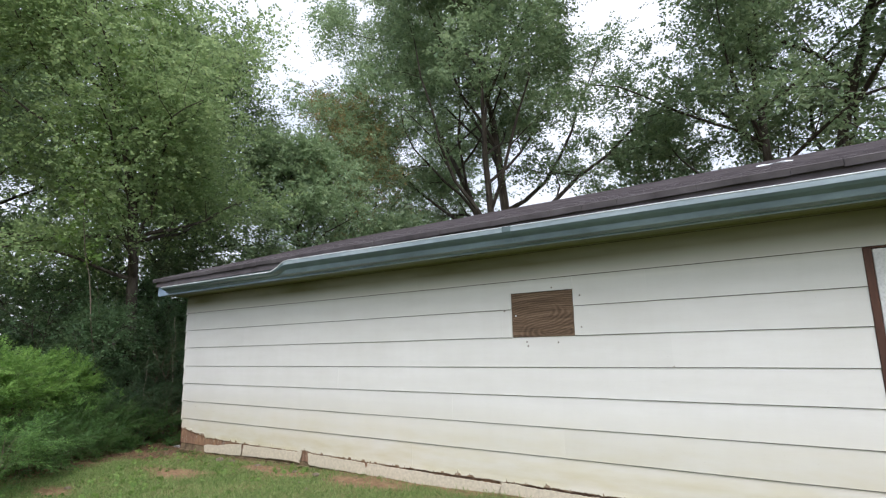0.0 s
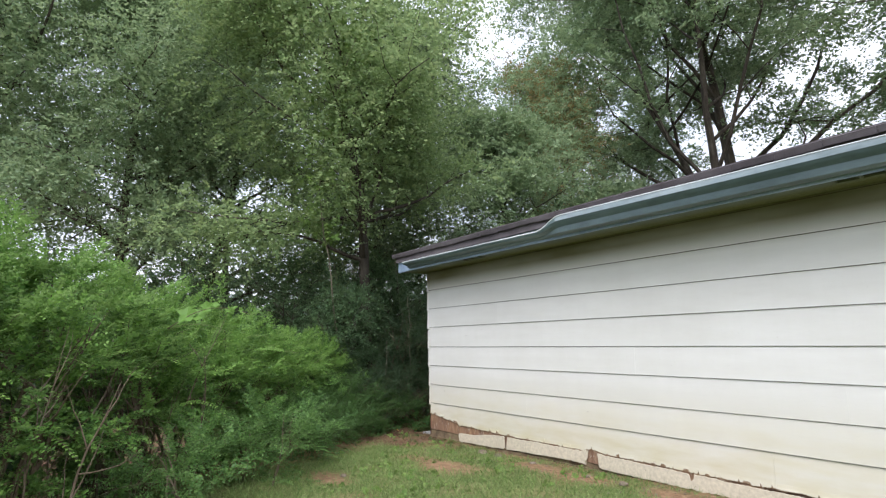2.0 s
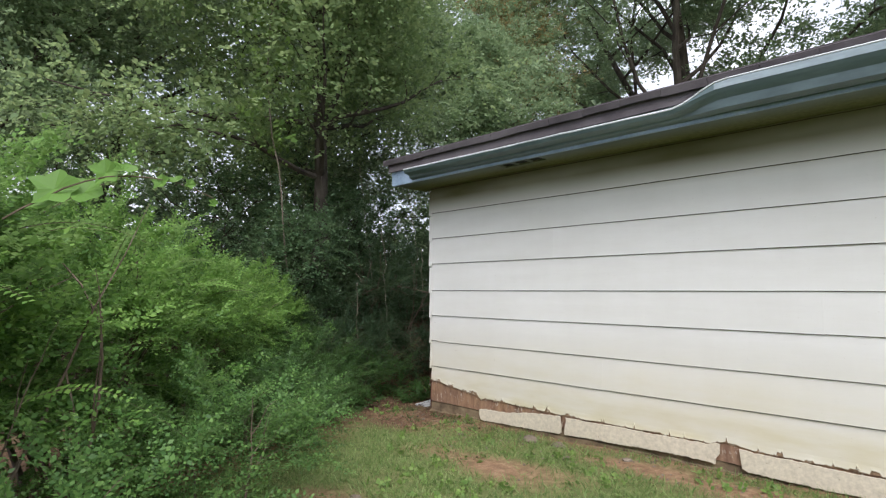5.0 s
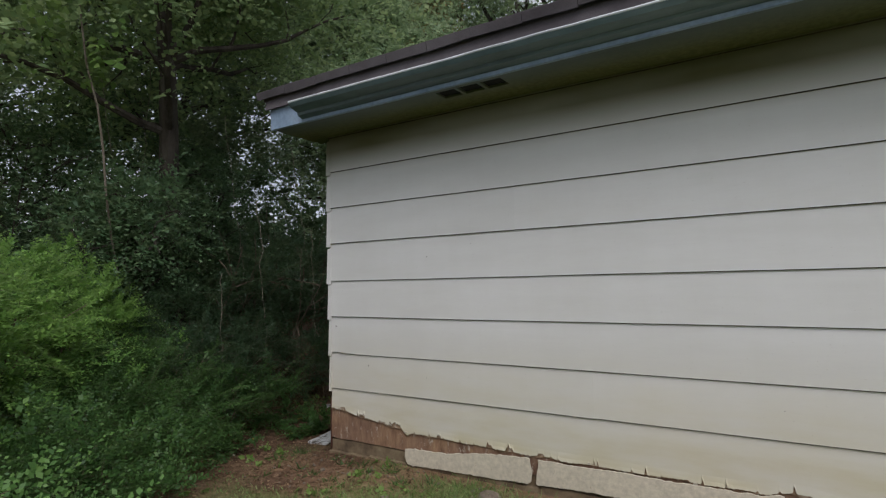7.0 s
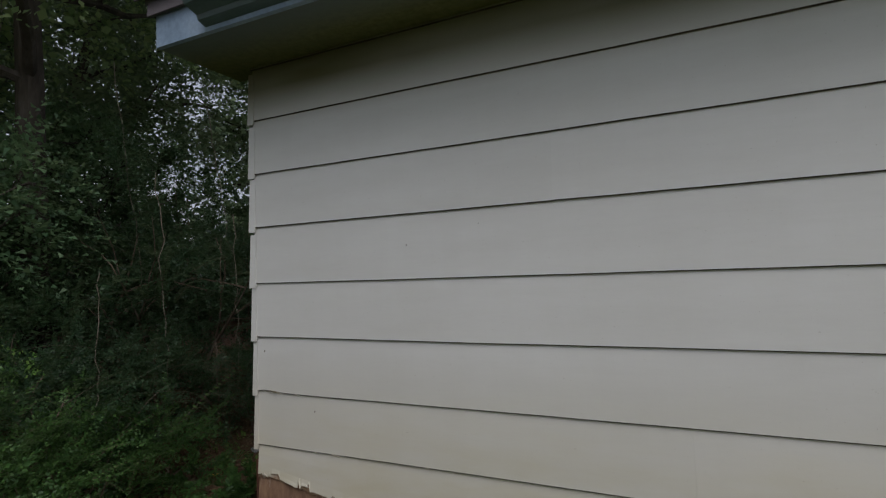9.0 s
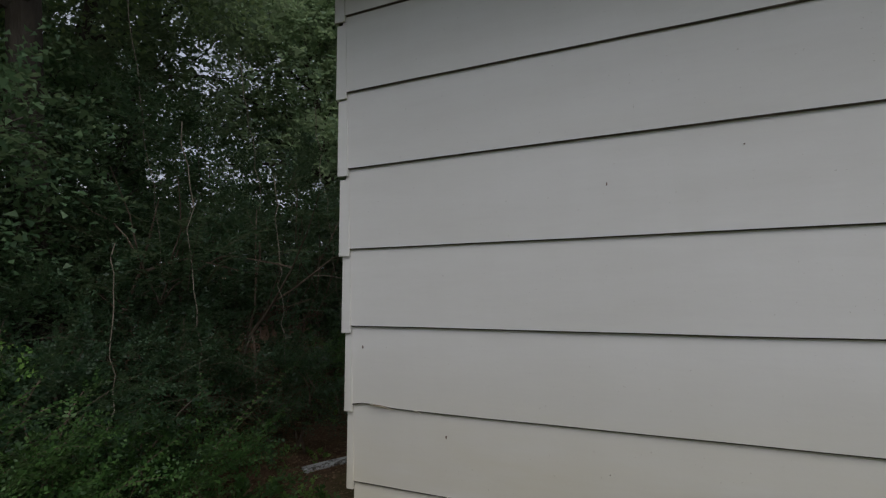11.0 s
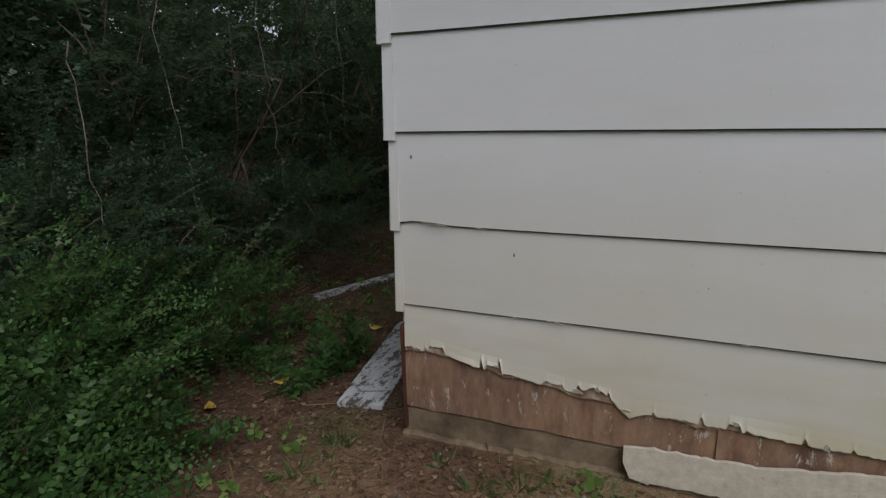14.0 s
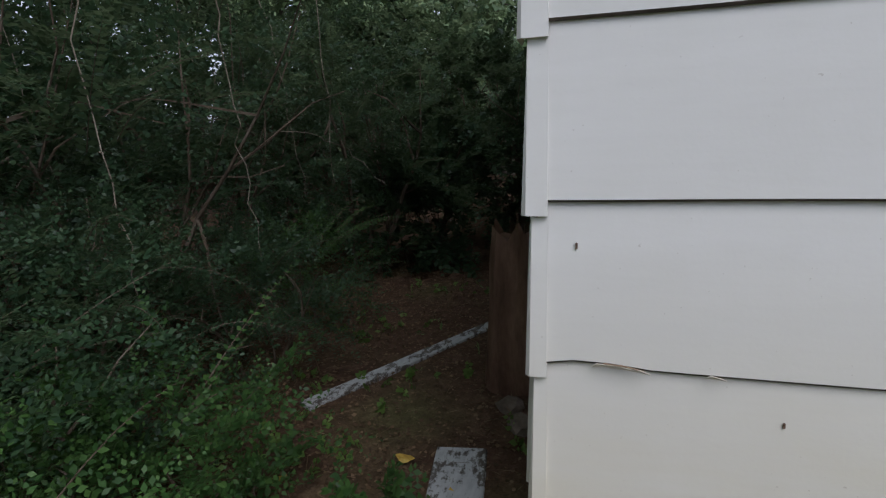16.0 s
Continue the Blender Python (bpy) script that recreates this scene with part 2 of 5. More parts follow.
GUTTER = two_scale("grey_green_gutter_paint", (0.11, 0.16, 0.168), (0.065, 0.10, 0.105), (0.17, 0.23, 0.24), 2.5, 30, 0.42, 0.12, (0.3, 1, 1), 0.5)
GUTTER_LIP = two_scale("bright_gutter_lip", (0.72, 0.76, 0.78), (0.5, 0.54, 0.56), (0.82, 0.85, 0.87), 3, 30, 0.35, 0.1, (0.3, 1, 1), 0.5)
FASCIA = two_scale("pale_blue_fascia_paint", (0.258, 0.35, 0.461), (0.184, 0.259, 0.346), (0.34, 0.434, 0.54), 4, 40, 0.55, 0.2)
SOFFIT = soffit_paint()
SHINGLE = two_scale("asphalt_shingle", (0.118, 0.104, 0.11), (0.075, 0.065, 0.07), (0.165, 0.148, 0.155), 3, 160, 0.95, 0.5)
VENT_DARK = two_scale("dark_vent_screen", (0.012, 0.012, 0.012), (0.008, 0.008, 0.008), (0.02, 0.02, 0.02), 4, 200, 0.9, 0.3)
BROWN_TRIM = two_scale("red_brown_stained_trim", (0.095, 0.04, 0.025), (0.05, 0.021, 0.015), (0.18, 0.082, 0.046), 3, 50, 0.6, 0.3, (2, 2, 0.4))
WHITE_VINYL = two_scale("white_door_paint", (0.78, 0.78, 0.78), (0.70, 0.70, 0.70), (0.84, 0.84, 0.84), 3, 60, 0.45, 0.08)
GREY_WOOD = flaking_paint("weathered_painted_plank", (0.05, 0.042, 0.034), (0.16, 0.145, 0.12), (0.5, 0.515, 0.51), 0.445)
BARK = two_scale("grey_brown_bark", (0.078, 0.066, 0.053), (0.04, 0.034, 0.028), (0.13, 0.115, 0.095), 5, 28, 0.95, 0.8, (1, 1, 0.3), 0.2, 0, 0.03)
TWIG = two_scale("brown_twig", (0.13, 0.095, 0.065), (0.07, 0.05, 0.035), (0.22, 0.18, 0.14), 6, 50, 0.9, 0.4)
VINE = two_scale("pale_dry_vine", (0.19, 0.16, 0.12), (0.12, 0.10, 0.07), (0.28, 0.25, 0.20), 9, 60, 0.9, 0.3)
STUMP = two_scale("rotting_red_brown_wood", (0.2, 0.115, 0.075), (0.09, 0.052, 0.035), (0.31, 0.195, 0.125), 5, 45, 0.95, 0.8, (2, 2, 0.5), 0.2, 0, 0.01)
STONE = two_scale("pale_stone", (0.2, 0.16, 0.12), (0.1, 0.075, 0.052), (0.3, 0.25, 0.195), 9, 60, 0.9, 0.6)
NAIL = two_scale("rusty_nail", (0.12, 0.07, 0.045), (0.06, 0.035, 0.025), (0.2, 0.13, 0.09), 30, 200, 0.7, 0.3)
YELLOW_LEAF = two_scale("yellow_dead_leaf", (0.55, 0.36, 0.06), (0.38, 0.22, 0.04), (0.65, 0.48, 0.12), 20, 90, 0.7, 0.2)
BROWN_LEAF = leaf_material("brown_dead_leaf", (0.075, 0.042, 0.027), (0.165, 0.092, 0.055), (0.31, 0.2, 0.12), 0.85, 0.1)
PRIVET = leaf_material("privet_leaf", (0.078, 0.185, 0.044), (0.145, 0.298, 0.066), (0.25, 0.43, 0.101), 0.45, 0.35)
PRIVET_TIP = leaf_material("new_privet_leaf", (0.144, 0.299, 0.0606), (0.222, 0.411, 0.0851), (0.312, 0.51, 0.122), 0.45, 0.4)
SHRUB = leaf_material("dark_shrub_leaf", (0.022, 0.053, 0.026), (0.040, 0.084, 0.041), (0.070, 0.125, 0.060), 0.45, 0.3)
LOW_PRIVET = leaf_material("low_privet_leaf", (0.066, 0.155, 0.043), (0.122, 0.253, 0.067), (0.21, 0.37, 0.103), 0.45, 0.35)
MIDLEAF = leaf_material("mid_green_shrub_leaf", (0.03, 0.083, 0.022), (0.056, 0.132, 0.033), (0.102, 0.2, 0.052), 0.45, 0.32)
BROADLEAF = leaf_material("broad_weed_leaf", (0.11, 0.21, 0.045), (0.18, 0.30, 0.065), (0.27, 0.39, 0.11), 0.5, 0.35)
TREE_LEAF = leaf_material("yellow_green_tree_leaf", (0.19, 0.30, 0.13), (0.32, 0.45, 0.195), (0.47, 0.585, 0.26), 0.45, 0.48)
# oak leaf at little over half brightness: the wood's shade is in the colour
WOOD_LEAF = leaf_material("shaded_woodland_leaf", (0.085, 0.14, 0.08), (0.15, 0.22, 0.12), (0.24, 0.31, 0.175), 0.45, 0.38)
UNDER_LEAF = leaf_material("understorey_leaf", (0.058, 0.122, 0.058), (0.104, 0.19, 0.09), (0.175, 0.275, 0.135), 0.45, 0.36)
OAK_LEAF = leaf_material("oak_leaf", (0.155, 0.25, 0.142), (0.275, 0.39, 0.213), (0.415, 0.525, 0.3), 0.45, 0.42)
RUSTY_LEAF = leaf_material("browning_tree_leaf", (0.16, 0.12, 0.05), (0.30, 0.19, 0.075), (0.42, 0.27, 0.11), 0.5, 0.35)
GRASS = leaf_material("lawn_grass", (0.11, 0.19, 0.054), (0.19, 0.288, 0.086), (0.33, 0.39, 0.16), 0.6, 0.3)
STRAW = leaf_material("dry_straw", (0.16, 0.10, 0.055), (0.26, 0.17, 0.095), (0.38, 0.28, 0.17), 0.8, 0.15)

# ---- mesh helpers ----
def mesh_from(name, verts, faces, mat=None, smooth=False):
    me = bpy.data.meshes.new(name)
    me.from_pydata([tuple(v) for v in verts], [], faces)
    if mat:
        me.materials.append(mat)
    if smooth:
        me.polygons.foreach_set("use_smooth", [True] * len(me.polygons))
    me.update()
    return me


def part(name, bm, mat, parent=None, label=""):
    me = bpy.data.meshes.new(name)
    bm.to_mesh(me)
    bm.free()
    me.materials.append(mat)
    ob = new(name, me)
    ob.parent = parent
    return tagged(ob, label)


def empty(name, place=(0, 0, 0)):
    e = new(name)
    e.matrix_basis = Matrix.Translation(place)
    e.empty_display_size = 0.1
    return e


def box(bm, x0, y0, z0, x1, y1, z1, bevel=0.0):
    vs = [bm.verts.new((x, y, z)) for z in (z0, z1) for y in (y0, y1) for x in (x0, x1)]
    fs = [bm.faces.new([vs[i] for i in f]) for f in ((0, 2, 3, 1), (4, 5, 7, 6), (0, 1, 5, 4), (2, 6, 7, 3), (0, 4, 6, 2), (1, 3, 7, 5))]
    if bevel:
        bmesh.ops.bevel(bm, geom=list({e for f in fs for e in f.edges}), offset=bevel, segments=2, affect="EDGES")
    return bm


def boxed(x0, y0, z0, x1, y1, z1, bevel=0.0):
    return box(bmesh.new(), x0, y0, z0, x1, y1, z1, bevel)


def loft(sections, close=True, cap=True):
    """A skin over equal rings of points."""
    bm = bmesh.new()
    rings = [[bm.verts.new(p) for p in s] for s in sections]
    n = len(rings[0])
    for a, b in zip(rings, rings[1:]):
        for i in range(n if close else n - 1):
            j = (i + 1) % n
            bm.faces.new((a[i], a[j], b[j], b[i]))
    if cap and close:
        bm.faces.new(rings[0][::-1])
        bm.faces.new(rings[-1])
    bmesh.ops.recalc_face_normals(bm, faces=bm.faces)
    return bm


def tube(bm, points, radii, sides=6):
    """A tapered tube along points, into bm."""
    rings = []
    pts = [Vector(p) for p in points]
    for i, p in enumerate(pts):
        d = (pts[min(i + 1, len(pts) - 1)] - pts[max(i - 1, 0)]).normalized()
        u = d.orthogonal().normalized()
        v = d.cross(u)
        rings.append([bm.verts.new(p + radii[i] * (math.cos(a) * u + math.sin(a) * v)) for a in (2 * math.pi * k / sides for k in range(sides))])
    for a, b in zip(rings, rings[1:]):
        off = min(range(sides), key=lambda o: sum((a[k].co - b[(k + o) % sides].co).length for k in range(sides)))
        for i in range(sides):
            j = (i + 1) % sides
            bm.faces.new((a[i], a[j], b[(j + off) % sides], b[(i + off) % sides]))
    bm.faces.new(rings[-1])
    return bm


def wobble(x, seed=0.0, f=1.0):
    return noise.noise(Vector((x * f, seed * 7.31, seed * 1.7)))


# ---- ground ----
def ground_z(x, y):
    """The yard: it rises gently along the house and towards the hedge."""
    z = 0.09 + 0.016 * min(max(x, 0), 9) + 0.07 * (1 - math.exp(-max(-y - 0.15, 0) / 2.2)) * (1 if x > -1 else max(0, 1 + (x + 1) / 3))
    d = math.hypot(x - 2, y)
    z += 0.022 * noise.noise(Vector((x * 0.9, y * 0.9, 0))) + 0.010 * noise.noise(Vector((x * 3.1, y * 3.1, 5)))
    if d > 14:
        z += (d - 14) * 0.012
    return z


def turf_amount(x, y):
    """1 in the lawn, 0 on bare soil and under the trees."""
    bare = 0.0
    bare = max(bare, 1 - math.hypot((x - 1.9) / 0.9, (y + 1.05) / 0.35))
    bare = max(bare, 1 - math.hypot((x - 2.9) / 1.3, (y + 0.35) / 0.28))
    bare = max(bare, 1 - math.hypot((x - 4.3) / 0.9, (y + 0.3) / 0.3))
    bare = max(bare, 1 - math.hypot((x - 1.6) / 0.5, (y + 2.3) / 0.25), 1 - math.hypot((x - 0.1) / 1.35, (y + 0.25) / 0.8))
    corner = max(0.0, min(1.0, (0.1 - x - 0.3 * y) / 0.6))
    strip = max(0.0, 1 - (-y) / (0.14 + 0.34 * abs(noise.noise(Vector((x * 0.8, 2, 2)))))) ** 0.6 if y <= 0 else 1.0
    t = 1 - max(min(1.0, 1.6 * bare), corner, strip)
    near = 1.0 if -7 < x < 11.5 and -7.5 < y < 8.5 else 0.0
    return max(0.0, min(1.0, t * (1 if near else 0.8) + 0.55 * near * noise.noise(Vector((x * 2.3, y * 2.3, 9)))))


def build_ground():
    xs = sorted(set([-400, -200, -100, -60, -40, -28, -20, -14, -10] + [round(-8 + 0.14 * i, 3) for i in range(143)] + [14, 17, 22, 30, 42, 60, 100, 200, 400]))
    ys = sorted(set([-400, -200, -100, -60, -40, -28, -20, -14, -10] + [round(-8 + 0.14 * i, 3) for i in range(122)] + [11, 14, 18, 24, 32, 44, 60, 100, 200, 400]))
    verts = [(x, y, ground_z(x, y)) for y in ys for x in xs]
    w = len(xs)
    faces = [(j * w + i, j * w + i + 1, (j + 1) * w + i + 1, (j + 1) * w + i) for j in range(len(ys) - 1) for i in range(w - 1)]
    me = mesh_from("ground", verts, faces, GROUND, True)
    att = me.attributes.new("turf", "FLOAT", "POINT")
    att.data.foreach_set("value", [turf_amount(x, y) for x, y, z in verts])
    hum = me.attributes.new("humus", "FLOAT", "POINT")
    hum.data.foreach_set("value", [1.0 if y > 8 or (x < -4 and y > -8) or y < -0.88 * x - 2.9 and x < 5 else max(0.0, min(1.0, (0.75 - x + 0.25 * y + 0.8 * noise.noise(Vector((x * 1.7, y * 1.7, 3)))) / 0.9)) for x, y, z in verts])
    return tagged(new("ground", me), "sloping yard of thin grass and red-brown bare soil", "ground", kind="structure")


build_ground()

# ---- house: front wall ----
COURSE, LOW = 0.28, 0.56            # exposure of a siding board, height of the lowest full butt edge
WALL_END, DOOR_X, DOOR_W = 13.6, 8.975, 1.06
PATCH = (6.115, 1.685, 6.768, 2.12)


def butt_z(i):
    return (2.52, 2.247, 1.963, 1.684, 1.394, 1.120, 0.842, 0.576)[i]


wall = tagged(new("wall_front", mesh_from("wall_front", [(x, y, z) for z in (0.2, 2.62) for y in (0.028, 0.14) for x in (0.09, DOOR_X)],
    [(0, 2, 3, 1), (4, 5, 7, 6), (0, 1, 5, 4), (2, 6, 7, 3), (0, 4, 6, 2), (1, 3, 7, 5)], HARDBOARD)),
    "cream-white lap-sided front wall with a rotted lower edge", "wall", kind="structure")
beyond = boxed(DOOR_X + DOOR_W, 0.028, 0.1, WALL_END, 0.14, 2.62)
box(beyond, DOOR_X, 0.028, 2.26, DOOR_X + DOOR_W, 0.14, 2.62)
tagged(part("wall_front_beyond_door", beyond, HARDBOARD), "plain wall beyond the door", "wall", kind="structure")


def lap_board(x0, x1, z0, z1, seed, flaw=None):
    """One hardboard siding board: thick butt edge below, tucked under the next above, slightly wavy."""
    n = max(2, int((x1 - x0) / 0.06))
    secs = []
    for k in range(n + 1):
        x = x0 + (x1 - x0) * k / n
        w = 0.0025 * wobble(x, seed, 0.8) + 0.001 * wobble(x, seed + 3, 4)
        y = 0.0018 * wobble(x, seed + 5, 0.9)
        zb = z0 + w + (flaw(x) if flaw else 0)
        secs.append([(x, y + 0.003, zb), (x, y, zb + 0.0038), (x, y + 0.0045, (zb + z1) / 2), (x, 0.0115 + y * 0.3, z1), (x, 0.026, z1), (x, 0.026, zb + 0.012), (x, y + 0.009, zb)])
    return loft(secs)


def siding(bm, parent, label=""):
    """A board part: painted face, dark butt edge."""
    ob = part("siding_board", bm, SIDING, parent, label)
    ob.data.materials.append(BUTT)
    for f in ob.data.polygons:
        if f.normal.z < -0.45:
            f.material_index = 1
    return ob


def damage_l6(x):
    """Frayed, lifted lower edge near the corner."""
    if 0.05 < x < 0.32:
        return 0.003 * noise.noise(Vector((x * 60, 1, 0))) + (0.009 if x < 0.2 else max(0.0, 0.009 * (1 - (x - 0.2) / 0.02)))
    return 0.0


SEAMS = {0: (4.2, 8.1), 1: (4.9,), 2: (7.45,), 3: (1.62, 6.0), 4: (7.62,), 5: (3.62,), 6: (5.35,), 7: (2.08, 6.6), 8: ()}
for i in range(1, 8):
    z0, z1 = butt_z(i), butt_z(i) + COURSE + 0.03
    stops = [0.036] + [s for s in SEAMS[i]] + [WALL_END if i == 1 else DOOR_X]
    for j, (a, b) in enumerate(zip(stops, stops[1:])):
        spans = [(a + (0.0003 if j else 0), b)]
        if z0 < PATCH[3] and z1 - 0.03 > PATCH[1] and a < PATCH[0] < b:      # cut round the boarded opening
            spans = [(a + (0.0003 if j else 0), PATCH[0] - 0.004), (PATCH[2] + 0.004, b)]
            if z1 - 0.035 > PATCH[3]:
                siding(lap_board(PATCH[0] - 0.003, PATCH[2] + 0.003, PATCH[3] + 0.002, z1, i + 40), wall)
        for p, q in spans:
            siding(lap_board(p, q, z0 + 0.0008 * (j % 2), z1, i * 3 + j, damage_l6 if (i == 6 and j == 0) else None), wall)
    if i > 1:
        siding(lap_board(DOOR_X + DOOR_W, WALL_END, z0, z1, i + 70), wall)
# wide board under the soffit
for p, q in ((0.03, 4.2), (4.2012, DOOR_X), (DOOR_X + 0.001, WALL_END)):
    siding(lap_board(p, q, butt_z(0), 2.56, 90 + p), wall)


def ragged_base(x):
    """Rotted lower edge of the lowest board: eaten high at the corner, lower further along."""
    base = 0.44 - 0.105 * min(max(x, 0) / 0.8, 1) - 0.018 * min(max(x - 0.8, 0) / 0.8, 1)
    if x > 2.9:
        base += 0.022 * min((x - 2.9) / 0.06, 1) * max(0, 1 - max(0, x - 3.08) / 0.1)
    if x > 3.4:
        base -= 0.012 * min((x - 3.4) / 0.8, 1)
    return base


def chance(k, salt):
    """A fixed number from 0 to 1 for the k-th place."""
    return random.Random(k * 131 + salt * 7919).random()


def ragged_z(x):
    """Shallow scallops between cracks, with bites broken out of the edge here and there."""
    z = ragged_base(x) + 0.010 * noise.noise(Vector((x * 7, 2, 0))) + 0.005 * noise.noise(Vector((x * 23, 5, 0))) + 0.004 * noise.noise(Vector((x * 70, 8, 0)))
    z += 0.03 * max(0.0, 1 - abs(x - 0.68) / 0.05) - 0.02 * max(0.0, 1 - abs(x - 0.76) / 0.05)
    k = math.floor(x / 0.115)
    for c in (k - 1, k, k + 1):
        u = x - (c + chance(c, 1)) * 0.115                 # a crack that leans a little
        deep = 0.008 + 0.036 * chance(c, 2) ** 2
        z += deep * max(0.0, 1 - abs(u) / (0.005 if u < 0 else 0.009))
    k = math.floor(x / 0.21)
    for c in (k - 1, k, k + 1):
        if chance(c, 3) < 0.6:
            u = abs(x - (c + chance(c, 4)) * 0.21) / (0.016 + 0.03 * chance(c, 5))
            z += (0.012 + 0.014 * chance(c, 6)) * min(1.0, max(0.0, 1 - u) * 3)
    return z


def ragged_board(x0, x1):
    n = int((x1 - x0) / 0.003)
    secs = []
    for k in range(n + 1):
        x = x0 + (x1 - x0) * k / n
        zb, z1 = ragged_z(x), LOW + 0.03
        curl = 0.010 * max(0, noise.noise(Vector((x * 5, 3, 3)))) + 0.003
        flat = ragged_base(x) + 0.045
        secs.append([(x, -curl, zb), (x, -curl * 0.35, zb + 0.4 * (flat - zb)), (x, 0.001, flat), (x, 0.005, (flat + z1) / 2), (x, 0.0115, z1), (x, 0.024, z1), (x, 0.012, flat), (x, 0.0035 - curl, zb + 0.004)])
    return loft(secs)


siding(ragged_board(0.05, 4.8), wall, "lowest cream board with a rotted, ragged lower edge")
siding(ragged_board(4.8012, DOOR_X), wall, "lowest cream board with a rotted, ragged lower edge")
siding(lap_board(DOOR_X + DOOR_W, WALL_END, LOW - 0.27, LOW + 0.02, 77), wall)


def torn_layer(x0, x1):
    """The brown fibre core of the torn board, which hangs a little below its paint."""
    n = int((x1 - x0) / 0.006)
    secs = []
    for k in range(n + 1):
        x = x0 + (x1 - x0) * k / n
        zb = min(ragged_z(x), ragged_base(x) + 0.004) - 0.005 - 0.018 * max(0.0, noise.noise(Vector((x * 9, 7, 1)))) - 0.005 * max(0.0, noise.noise(Vector((x * 60, 9, 1))))
        top = ragged_base(x) + 0.06
        secs.append([(x, 0.0015, zb), (x, 0.004, zb + 0.02), (x, 0.0075, top), (x, 0.0105, top), (x, 0.008, zb)])
    return loft(secs)


part("torn_core", torn_layer(0.05, DOOR_X - 0.01), TORN, wall, "torn brown fibre edge")


def sliver(x, z, w, h, tilt, mat):
    """A lifted splinter or paint flake on a board's lower edge."""
    bm = bmesh.new()
    a = [(0, 0, 0), (w, -0.002, 0.1 * h), (0.75 * w, -0.006, 0.7 * h), (0.2 * w, -0.004, h)]
    v = [bm.verts.new(p) for p in a] + [bm.verts.new((p[0], p[1] + 0.003, p[2])) for p in a]
    for f in ((3, 2, 1, 0), (4, 5, 6, 7), (0, 1, 5, 4), (1, 2, 6, 5), (2, 3, 7, 6), (3, 0, 4, 7)):
        bm.faces.new([v[q] for q in f])
    ob = part("paint_flake", bm, mat, wall)
    ob.matrix_basis = pose(x, -0.003, z, 0, tilt, 0)


for k in range(5):
    sliver(0.125 + 0.012 * k, 0.846 + 0.002 * (k % 2), 0.045, 0.007, -4 + 3 * k, TORN if k % 2 else PEELED)
for x, z, w, h in ((0.415, 0.577, 0.016, 0.006), (0.515, 0.577, 0.02, 0.008), (0.535, 0.574, 0.04, 0.008), (0.30, 0.842, 0.03, 0.006), (1.02, 0.578, 0.02, 0.008), (1.95, 0.577, 0.03, 0.01)):
    sliver(x, z, w, h, 6, PEELED)

rng = random.Random(31)
for k in range(14):
    x = 0.08 + 4.4 * rng.random() ** 1.3
    w, h = rng.uniform(0.012, 0.034), rng.uniform(0.010, 0.022)
    bare = rng.random() < 0.35
    sliver(x, ragged_z(x) - (rng.uniform(0.7, 1.0) if bare else rng.uniform(0.1, 0.5)) * h, w, h, rng.uniform(-20, 30), TORN if bare else PEELED)

# brown sheathing and concrete footing that show below the torn board
def rough_slab(x0, x1, y0, y1, z0, z1, seed, step=0.05, amp=0.006, mat=None, name="sheathing_board"):
    n = max(3, int((x1 - x0) / step))
    secs = []
    for k in range(n + 1):
        x = x0 + (x1 - x0) * k / n
        w, v = amp * (wobble(x, seed, 7) + 0.6 * wobble(x, seed + 6, 41)), amp * (wobble(x, seed + 2, 13) + 0.7 * wobble(x, seed + 8, 53))
        secs.append([(x, y0 + w, z0 + v), (x, y0 + w * 0.4, (z0 + z1) / 2), (x, y0 + 0.004 - w, z1 - 0.006 + v), (x, y0 + 0.012, z1 + v), (x, y1, z1), (x, y1, z0)])
    return part(name, loft(secs), mat, wall)


for k, (p, q) in enumerate(((0.045, 0.45), (0.4508, 0.99), (0.9908, 1.9), (1.9008, 2.62), (2.6208, 3.4), (3.4008, 4.7))):
    rough_slab(p, q, 0.008 + 0.002 * (k % 2), 0.027, 0.205, 0.47, k + 0.5, mat=HARDBOARD)
for k, (p, q) in enumerate(((0.035, 0.74), (0.7408, 1.7), (1.7008, 3.1), (3.1008, 5.2), (5.2008, 8.96))):
    rough_slab(p, q, 0.010, 0.12, 0.06, 0.2, k + 9.5, 0.03, 0.006, CONCRETE, "sill_plate")
for k, (p, q) in enumerate(((0.03, 0.42), (0.4208, 0.9), (0.9008, 1.75), (1.7508, 3.4))):
    rough_slab(p, q, -0.014, 0.12, -0.1, 0.112 + 0.012 * k, k + 14.5, 0.008, 0.007, CONCRETE, "footing_block")
part("corner_board", boxed(0.031, 0.0035, 0.12, 0.0445, 0.03, 0.50, 0.002), BROWN_TRIM, wall, "bare brown corner strip")


